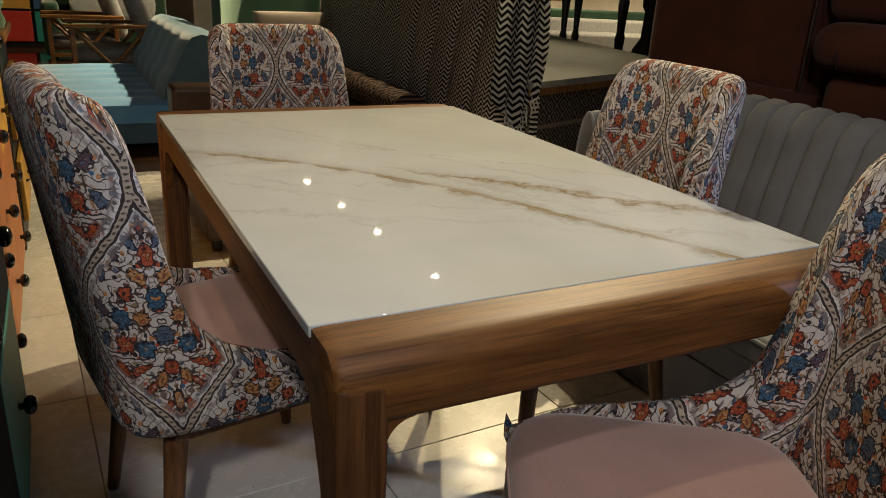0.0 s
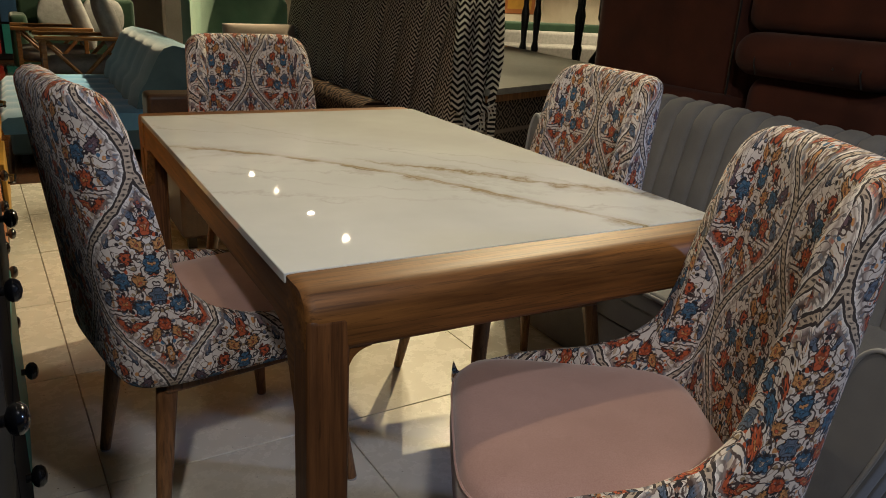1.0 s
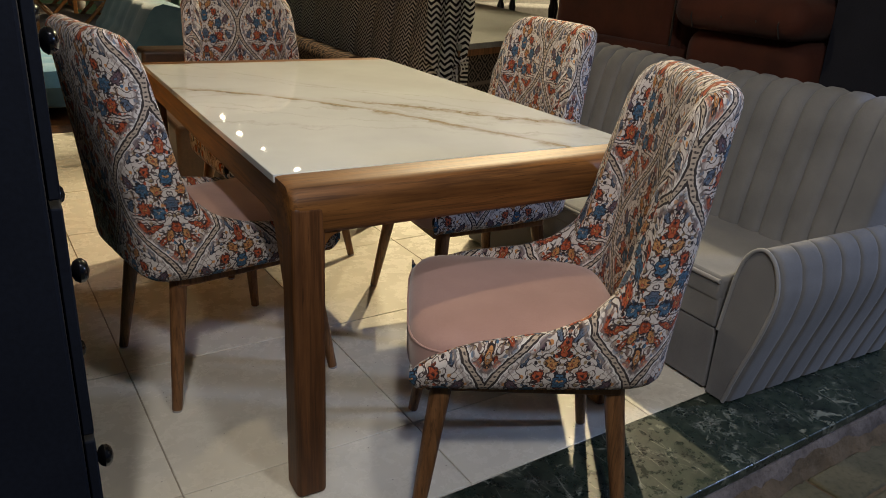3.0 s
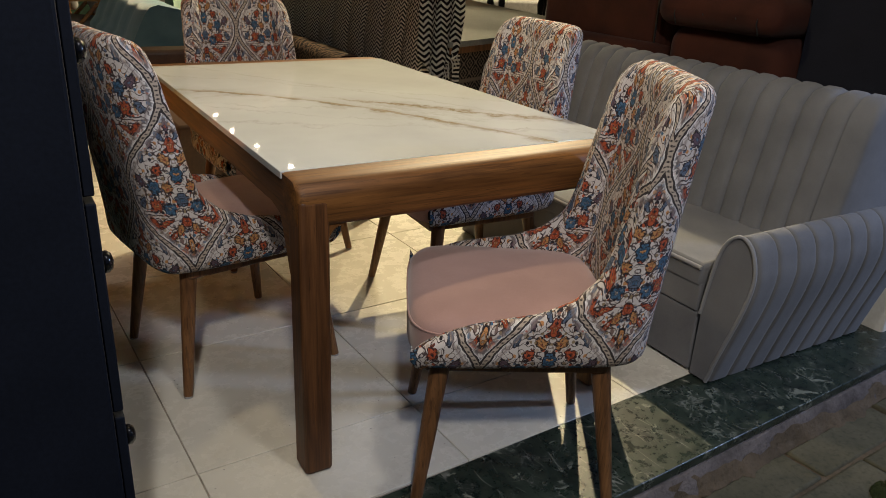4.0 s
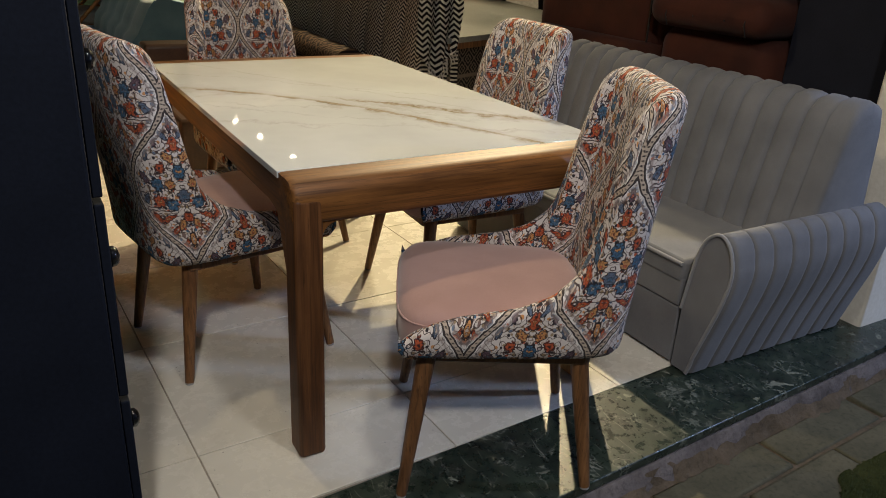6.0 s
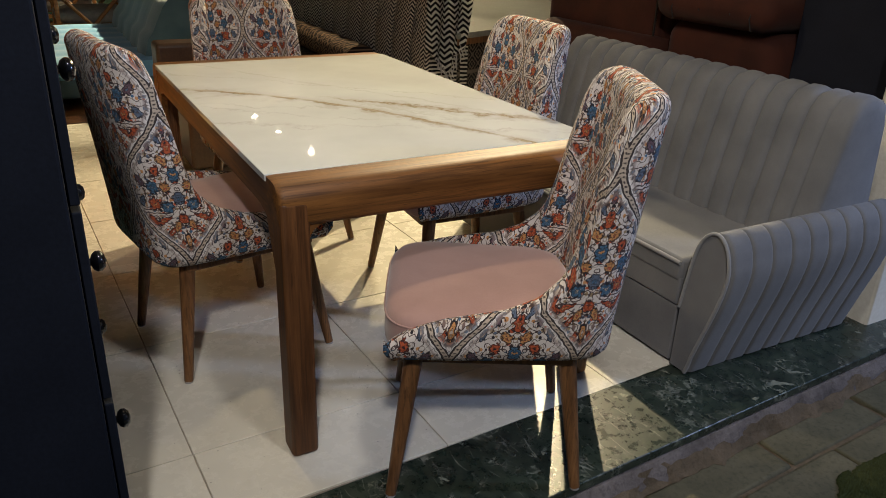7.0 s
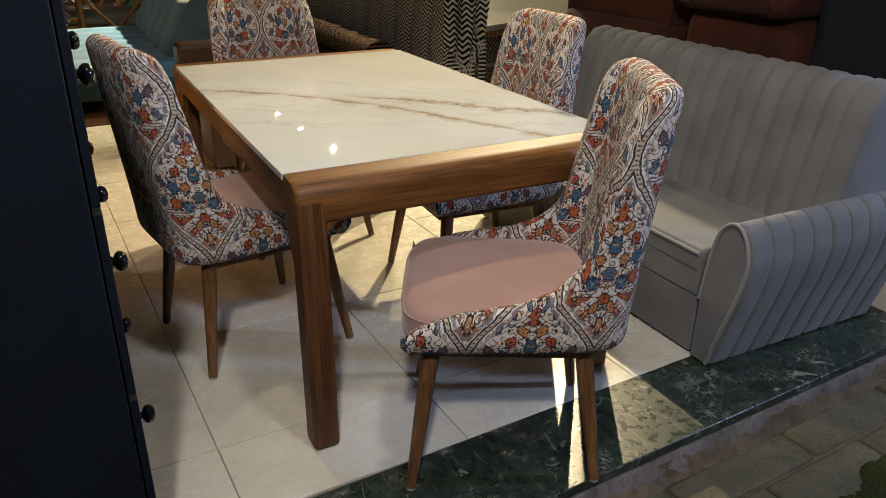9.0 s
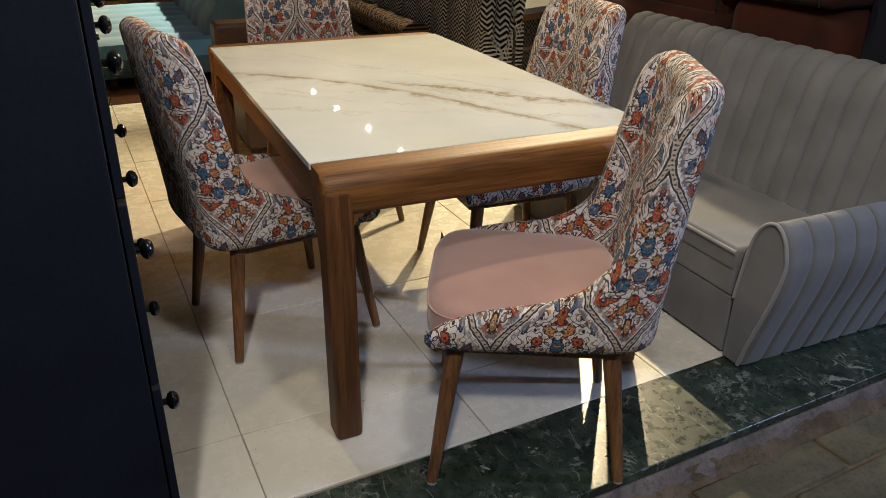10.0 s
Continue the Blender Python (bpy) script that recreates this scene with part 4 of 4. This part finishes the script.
def chevron_sofa():
    s = thing("chevron_sofa", pose(1.83, 0, 0), "sofa covered in black and white chevron weave", "sofa")
    part("base", box(-0.50, 0.12, 2.60, 5.6, 0.05, 0.36, 0.03, 3), M["ethnic_rug"], s)
    rings = []
    n, per = 11, 8
    for i in range(n * per + 1):
        f = (i % per) / per
        puff = 0.035 * (math.sin(math.pi * f) ** 0.6 if 0 < f < 1 else 0.0)
        y = 2.55 + (5.62 - 2.55) * i / (n * per)
        rings.append([(-0.06 - puff, y, 0.34), (-0.05 - puff, y, 0.62), (-0.01 - puff, y, 0.90), (0.03 - puff, y, 1.12), (0.08, y, 1.20 + puff), (0.17, y, 1.20 + puff), (0.22, y, 1.1), (0.22, y, 0.34)])
    part("backrest", loft(rings), M["chev_y"], s, "tufted chevron back")
    # loose cloth hanging over the near end
    bm = bmesh.new()
    U, V = 30, 26
    grid = []
    for i in range(U + 1):
        u = i / U
        row = []
        for j in range(V + 1):
            v = j / V
            z = 1.22 - v * (0.56 + 0.22 * (1 - abs(u - 0.45) * 1.6))
            fold = 0.022 * math.sin(u * 16 + v * 2.0) * (0.3 + v)
            row.append(bm.verts.new((-0.10 + 0.30 * u * (1 - 0.35 * max(0.0, v - 0.6)), 2.52 - 0.03 * v + fold, z)))
        grid.append(row)
    for i in range(U):
        for j in range(V):
            bm.faces.new((grid[i][j], grid[i + 1][j], grid[i + 1][j + 1], grid[i][j + 1]))
    bmesh.ops.solidify(bm, geom=bm.faces[:], thickness=0.006)
    throw = part("throw", bm, M["chev_x"], s, "loose chevron cloth hanging over the end")
    rf = random.Random(3)
    for k in range(16):
        x = -0.06 + 0.20 * k / 15
        z = 1.22 - (0.56 + 0.22 * (1 - abs(k / 15 - 0.45) * 1.6))
        part("tassel", rod([(x, 2.49, z + 0.01), (x + rf.uniform(-0.01, 0.02), 2.48, z - 0.03), (x + rf.uniform(-0.01, 0.03), 2.475, z - 0.07)], [0.004, 0.005, 0.003], 6), M["lilac"], throw)
    return s


chevron_sofa()
rug = bmesh.new()
rings = []
for i in range(41):
    y = 3.15 + 1.75 * i / 40
    r = 0.085 + 0.008 * math.sin(i * 2.3)
    rings.append([(1.56 + r * 1.3 * math.cos(2 * math.pi * k / 18), y, 0.455 + r * math.sin(2 * math.pi * k / 18)) for k in range(18)])
loft(rings, bm=rug)
alone("rolled_rug", rug, M["ethnic_rug"], "rolled brown patterned rug lying on the chevron sofa", "rug")


def counter():
    c = thing("counter", pose(1.99, 2.61, 0), "grey stone-topped counter wrapped in dark patterned cloth", "counter")
    quad = [(-0.05, -0.12), (1.73, 0.57), (2.21, 3.34), (0.21, 2.39)]

    def prism(grow, z0, z1):
        mx, my = 1.02, 1.55
        pts = [(mx + (x - mx) * grow, my + (y - my) * grow) for x, y in quad]
        return loft([[(x, y, z0) for x, y in pts], [(x, y, z1) for x, y in pts]])

    part("top", prism(1.0, 0.655, 0.69), M["slate"], c, "worn grey stone top")
    part("edge_band", prism(0.995, 0.615, 0.654), M["leg"], c)
    part("body", prism(0.97, 0.0, 0.614), M["ethnic"], c, "dark patterned cloth front")
    return c


counter()

# ---- blue sofa, brown loveseat, far furniture ----


def blue_sofa():
    s = thing("blue_sofa", pose(0, 0, 0), "blue velvet sofa with tufted back cushion", "sofa")
    part("base", box(-0.42, 0.62, 4.30, 6.35, 0.06, 0.22, 0.02, 3), M["blue"], s)
    pad = []
    n, per = 7, 6
    for i in range(n * per + 1):
        f = (i % per) / per
        puff = 0.026 * (math.sin(math.pi * f) ** 0.6 if 0 < f < 1 else 0.0)
        y = 4.28 + 2.05 * i / (n * per)
        pad.append([(-0.45, y, 0.20), (-0.47, y, 0.27 + puff * 0.5), (-0.42, y, 0.305 + puff), (-0.05, y, 0.315 + puff), (0.30, y, 0.315 + puff), (0.55, y, 0.31 + puff), (0.58, y, 0.2)])
    part("seat_cushion", loft(pad), M["blue_lit"], s, "blue seat with rolled tufts, coloured as lit")
    back = []
    for i in range(5 * per + 1):
        f = (i % per) / per
        puff = 0.022 * (math.sin(math.pi * f) ** 0.6 if 0 < f < 1 else 0.0)
        y = 4.34 + 1.96 * i / (5 * per)
        back.append([(0.34 - puff, y, 0.33), (0.37 - puff, y, 0.45), (0.41 - puff * 0.3, y, 0.50), (0.44 - puff, y, 0.56), (0.50 - puff, y, 0.68), (0.54 - puff * 0.5, y, 0.73), (0.60, y, 0.75), (0.78, y, 0.71), (0.80, y, 0.5), (0.76, y, 0.25), (0.45, y, 0.25)])
    part("backrest", loft(back), M["blue"], s, "leaning blue tufted back, coloured as shaded")
    for x in (-0.35, 0.52):
        for y in (4.38, 6.25):
            part("foot", box(x - 0.025, x + 0.025, y - 0.025, y + 0.025, 0, 0.065, 0.003), M["black"], s)
    return s


blue_sofa()


def loveseat():
    s = thing("loveseat", pose(0, 0, 0), "dark brown leather loveseat with a square arm", "loveseat")
    part("base", box(0.24, 1.00, 2.30, 3.30, 0.06, 0.34, 0.02, 3), M["brown_leather"], s)
    part("arm", box(0.24, 1.00, 3.12, 3.32, 0.30, 0.60, 0.025, 4), M["brown_leather"], s, "square brown arm")
    for x in (0.29, 0.95):
        for y in (2.36, 3.24):
            part("foot", box(x - 0.02, x + 0.02, y - 0.02, y + 0.02, 0, 0.065, 0.003), M["black"], s)
    return s


loveseat()


def wooden_armchair(m):
    s = thing("wooden_armchair", m, "golden wooden armchair with crossed side braces and grey cushions", "armchair", "wooden armchairs")
    for y in (0.0, 0.62):
        part("arm_rail", box(-0.05, 0.72, y - 0.03, y + 0.03, 0.58, 0.615, 0.008), M["pine"], s)
        part("side_rail", box(0.0, 0.68, y - 0.02, y + 0.02, 0.20, 0.24, 0.006), M["pine"], s)
        for x in (0.02, 0.64):
            part("leg", box(x - 0.02, x + 0.02, y - 0.02, y + 0.02, 0.0, 0.58, 0.004), M["pine"], s)
        for a, b in (((0.04, 0.56), (0.33, 0.25)), ((0.62, 0.56), (0.33, 0.25))):
            part("brace", rod([(a[0], y, a[1]), (b[0], y, b[1])], [0.018, 0.018], 6), M["pine"], s)
    part("seat_cushion", pillow(0.0, 0.68, 0.03, 0.59, 0.26, 0.42, crown=0.3), M["lilac"], s)
    part("back_cushion", shifted(pillow(-0.30, 0.30, -0.29, 0.29, -0.09, 0.09, crown=0.35), pose(0.62, 0.31, 0.68, 0, 72, 0)), M["lilac"], s)
    return s


arm1 = wooden_armchair(pose(-0.12, 6.75, 0))
copy_thing(arm1, pose(-0.30, 7.9, 0))


def wing_chair(m):
    s = thing("wing_chair", m, "sage green velvet wing chair with a beige cushion before it", "wing chair")
    part("seat", box(-0.36, 0.36, -0.45, 0.25, 0.14, 0.42, 0.04, 4), M["green"], s)
    rings = []
    for i in range(25):
        u = i / 24 * 2 - 1
        x, y = 0.44 * math.sin(u * 1.35), 0.34 - 0.55 * (1 - math.cos(u * 1.35))
        top = 1.20 - 0.16 * abs(u) ** 3
        rings.append([(x, y - 0.10, 0.14), (x * 1.0, y - 0.10, top - 0.04), (x, y - 0.05, top), (x * 1.08, y, top - 0.04), (x * 1.08, y, 0.14)])
    part("backrest", loft(rings), M["green"], s, "tall curved green back")
    for x in (-0.3, 0.3):
        for y in (-0.38, 0.2):
            part("leg", rod([(x, y, 0.145), (x, y, 0.0)], [0.02, 0.014], 10), M["pine"], s)
    return s


wing_chair(pose(1.35, 5.75, 0, 0, 0, 8))
alone("cushion", shifted(pillow(-0.31, 0.31, -0.20, 0.20, -0.07, 0.07, crown=0.35), pose(1.45, 5.22, 0.66, 78, 0, 6)), M["beige"], "beige rectangular cushion propped before the green chair", "cushion")
alone("cushion_stand", box(1.10, 1.80, 5.05, 5.40, 0.0, 0.47, 0.02), M["green_dark"], "dark upholstered bench under the beige cushion", "bench")


def dark_sofa(m):
    s = thing("dark_green_sofa", m, "dark green velvet sofa with grey cushions", "sofa")
    part("base", box(-0.45, 0.9, -0.4, 0.4, 0.0, 0.42, 0.03, 3), M["green_dark"], s)
    part("backrest", box(-0.45, 0.9, 0.25, 0.45, 0.4, 0.85, 0.05, 4), M["green_dark"], s)
    part("arm", box(-0.55, -0.36, -0.42, 0.42, 0.06, 0.66, 0.05, 4), M["green_dark"], s)
    for x in (0.0, 0.5):
        part("cushion", shifted(pillow(-0.24, 0.24, -0.08, 0.08, -0.22, 0.22, crown=0.4), pose(x, 0.1, 0.64, -12, 0, 0)), M["lilac"], s)
    return s


dark_sofa(pose(0.2, 9.6, 0))


def colour_cabinet(m):
    s = thing("patchwork_cabinet", m, "cabinet with red, teal, yellow and blue panels", "cabinet")
    part("carcass", box(-1.2, 0.95, 0.0, 0.4, 0.0, 1.3, 0.01), M["black"], s)
    for i in range(5):
        for j in range(3):
            part("panel", box(-1.18 + 0.43 * i, -0.79 + 0.43 * i, -0.02, -0.002, 0.08 + 0.41 * j, 0.46 + 0.41 * j, 0.004), PAINT[("teal", "blue", "mint")[j] if i % 2 else ("red", "yellow", "orange")[j]], s)
    return s


colour_cabinet(pose(-0.55, 10.7, 0))


def sideboard():
    s = thing("sideboard", pose(-0.425, 2.58, 0), "low dark sideboard with a golden wooden top", "sideboard")
    part("body", box(-0.40, -0.03, 0.02, 0.62, 0.0, 0.855, 0.006), M["black"], s)
    part("top", box(-0.43, 0.0, 0.0, 0.64, 0.857, 0.895, 0.008), M["pine"], s, "golden wooden top board")
    for z in (0.25, 0.60):
        d = part("drawer", box(-0.028, -0.008, 0.05, 0.59, z - 0.13, z + 0.13, 0.004), PAINT["yellow"], s)
        part("handle", rod([(-0.006, 0.24, z), (0.02, 0.26, z), (0.02, 0.38, z), (-0.006, 0.40, z)], [0.007] * 4, 8), M["knob"], d)
    return s


sideboard()
alone("vase", turned([(0.0001, 0.0), (0.035, 0.0), (0.045, 0.03), (0.03, 0.07), (0.045, 0.10), (0.028, 0.14), (0.040, 0.17), (0.022, 0.21), (0.026, 0.25), (0.018, 0.25), (0.0001, 0.24)]), PAINT["mint"],
      "pale green beaded vase on the wooden sideboard", "vase", pose(-0.47, 2.85, 0.895))

# ---- furniture on the far side of the showroom ----


def black_table():
    s = thing("black_bar_table", pose(4.6, 5.45, 0), "tall black table with slender turned legs", "bar table")
    part("top", box(-0.46, 0.46, -0.26, 0.30, 1.34, 1.38, 0.006), M["black"], s)
    for x, y in ((-0.35, 0.05), (-0.13, 0.15), (0.18, -0.15), (0.27, -0.08), (0.35, 0.02)):
        prof = [(0.024, 0.0), (0.03, 0.02), (0.022, 0.10), (0.034, 0.16), (0.024, 0.22), (0.030, 0.60), (0.040, 0.68), (0.026, 0.74), (0.034, 0.90), (0.042, 1.02), (0.026, 1.10), (0.036, 1.34)]
        part("leg", turned(prof, x, y, 14), M["black"], s)
    return s


black_table()
alone("baluster", turned([(0.10, 0.0), (0.11, 0.30), (0.06, 0.36), (0.12, 0.48), (0.13, 0.58), (0.06, 0.70), (0.05, 0.95), (0.08, 1.0), (0.08, 1.5)]), M["black"], "thick black turned wooden post", "post", pose(5.05, 5.2, 0))


def bench(m, label, mat, length, seat, back):
    s = thing("bench", m, label, "bench")
    part("seat", box(0, length, -0.35, 0.3, 0.10, seat, 0.04, 3), mat, s)
    part("backrest", box(0, length, 0.2, 0.42, seat - 0.05, back, 0.05, 3), mat, s)
    for x in (0.1, length - 0.1):
        for y in (-0.28, 0.25):
            part("foot", box(x - 0.025, x + 0.025, y - 0.025, y + 0.025, 0.0, 0.11, 0.003), M["black"], s)
    return s


bench(pose(6.3, 9.8, 0, 0, 0, -12), "long pale grey upholstered bench sofa", M["lilac"], 2.8, 0.42, 0.62)
bench(pose(7.2, 10.8, 0, 0, 0, -12), "dark green upholstered bench behind the grey one", M["green_dark"], 2.6, 0.42, 0.72)


def tub_chair(m, mat, label):
    s = thing("tub_chair", m, label, "tub chair", "tub chairs")
    part("seat", turned([(0.0001, 0.30), (0.30, 0.30), (0.34, 0.36), (0.32, 0.45), (0.20, 0.48), (0.0001, 0.48)]), mat, s)
    rings = []
    for i in range(21):
        u = (i / 20 * 2 - 1) * 1.9
        x, y, top = 0.38 * math.sin(u), 0.38 * math.cos(u), 0.92 - 0.16 * abs(i / 10 - 1) ** 2
        rings.append([(x * 0.85, y * 0.85, 0.36), (x * 0.85, y * 0.85, top - 0.03), (x, y, top), (x * 1.12, y * 1.12, top - 0.05), (x * 1.05, y * 1.05, 0.36)])
    part("backrest", loft(rings), mat, s)
    for a in (0.8, 2.4, 3.9, 5.5):
        part("leg", rod([(0.22 * math.cos(a), 0.22 * math.sin(a), 0.31), (0.28 * math.cos(a), 0.28 * math.sin(a), 0.0)], [0.02, 0.014], 8), M["black"], s)
    return s


tub_chair(pose(7.55, 12.0, 0, 0, 0, 20), M["orange_seat"], "orange velvet tub chair against the cream wall")
tub_chair(pose(6.6, 11.6, 0, 0, 0, 40), PAINT["yellow"], "yellow tub chair beside the orange one")


def picture(m, frame_mat, inner, label):
    s = thing("picture_frame", m, label, "picture frame", "pictures on the far wall")
    part("frame", box(-0.45, 0.45, -0.03, 0.0, 0, 0.7, 0.01), frame_mat, s)
    part("print", box(-0.34, 0.34, -0.036, -0.031, 0.11, 0.59), inner, s)
    return s


picture(pose(9.2, 14.5, 1.0), PAINT["red"], PAINT["white"], "red framed picture on the cream wall")
picture(pose(10.3, 14.5, 0.75), PAINT["orange"], PAINT["yellow"], "orange framed picture low on the cream wall")

moss = bmesh.new()
rm = random.Random(8)
for k in range(30000):
    x, y = rm.uniform(1.02, 2.0), -0.74 - 0.45 * rm.random()
    edge = -0.765 + 0.05 * (x - 1.22) + 0.03 * math.sin(x * 9) + 0.02 * math.sin(x * 23)
    thick = 0.5 + 0.5 * math.sin(x * 7.3 + 2.0 * math.sin(y * 9)) * math.sin(y * 11 + 1.7)
    if y > edge or rm.random() > 0.55 + 0.45 * thick or rm.random() > (x - 1.0) * 4:
        continue
    r, h, a0 = rm.uniform(0.003, 0.008), rm.uniform(0.001, 0.004), rm.uniform(0, 6.28)
    low = [moss.verts.new((x + r * rm.uniform(0.7, 1.3) * math.cos(a0 + 1.2566 * q), y + r * rm.uniform(0.7, 1.3) * math.sin(a0 + 1.2566 * q), -0.093)) for q in range(5)]
    tip = moss.verts.new((x + rm.uniform(-0.3, 0.3) * r, y + rm.uniform(-0.3, 0.3) * r, -0.088 + h))
    for q in range(5):
        moss.faces.new((low[q], low[(q + 1) % 5], tip))
alone("moss", moss, M["moss"], "dark green mossy growth over the pavement", "moss", kind="stuff")

# ---- floor tiles and paving stones ----
def slab_mesh(name, w, d, h, gap, bev, material):
    return mesh_of(box(gap / 2, w - gap / 2, gap / 2, d - gap / 2, -h, 0.0, bev, 1), name, material)


for i in range(-5, 12):
    for j in range(-1, 6):
        x0, y0 = i * 0.62, j * 0.62
        if j == -1:
            me = bpy.data.meshes.get("tile_cut") or slab_mesh("tile_cut", 0.62, 0.29, 0.012, 0.0035, 0.0012, M["tile"])
            y0 = -0.29
        elif j == 5:
            continue
        else:
            me = bpy.data.meshes.get("tile_full") or slab_mesh("tile_full", 0.62, 0.62, 0.012, 0.0035, 0.0012, M["tile"])
        t = new("tile", me)
        t.parent = floor
        t.location = (x0, y0, 0.0)
for i in range(-5, 12):
    me = bpy.data.meshes.get("tile_end") or slab_mesh("tile_end", 0.62, 0.67, 0.012, 0.0035, 0.0012, M["tile"])
    t = new("tile", me)
    t.parent = floor
    t.location = (i * 0.62, 3.1, 0.0)

rr = random.Random(11)
shapes = []
for k in range(5):
    bm = box(0.006, 0.414, 0.006, 0.264, -0.03, 0.0, 0.008, 2)
    for v in bm.verts:
        v.co.z += rr.uniform(-0.002, 0.002)
        v.co.x += rr.uniform(-0.003, 0.003)
        v.co.y += rr.uniform(-0.003, 0.003)
    shapes.append(mesh_of(bm, "paving_stone", M["pave"], False))
narrow = []
for k in range(4):
    bm = box(0.007, 0.478, 0.007, 0.133, -0.03, 0.0, 0.008, 2)
    for v in bm.verts:
        v.co.z += rr.uniform(-0.002, 0.002)
        v.co.x += rr.uniform(-0.004, 0.004)
        v.co.y += rr.uniform(-0.003, 0.003)
    narrow.append(mesh_of(bm, "paving_stone", M["pave"], False))
for i in range(-8, 6):
    p = new("paving_stone", narrow[rr.randrange(4)])
    p.parent = pavement
    p.location = (1.505 + i * 0.485, -0.335 - 0.140, -0.096 + rr.uniform(-0.002, 0.002))
for i in range(-6, 10):
    for j in range(8):
        p = new("paving_stone", shapes[rr.randrange(5)])
        p.parent = pavement
        p.location = (i * 0.42 + (0.21 if j % 2 else 0.0), -0.475 - 0.27 * (j + 1), -0.096 + rr.uniform(-0.003, 0.003))
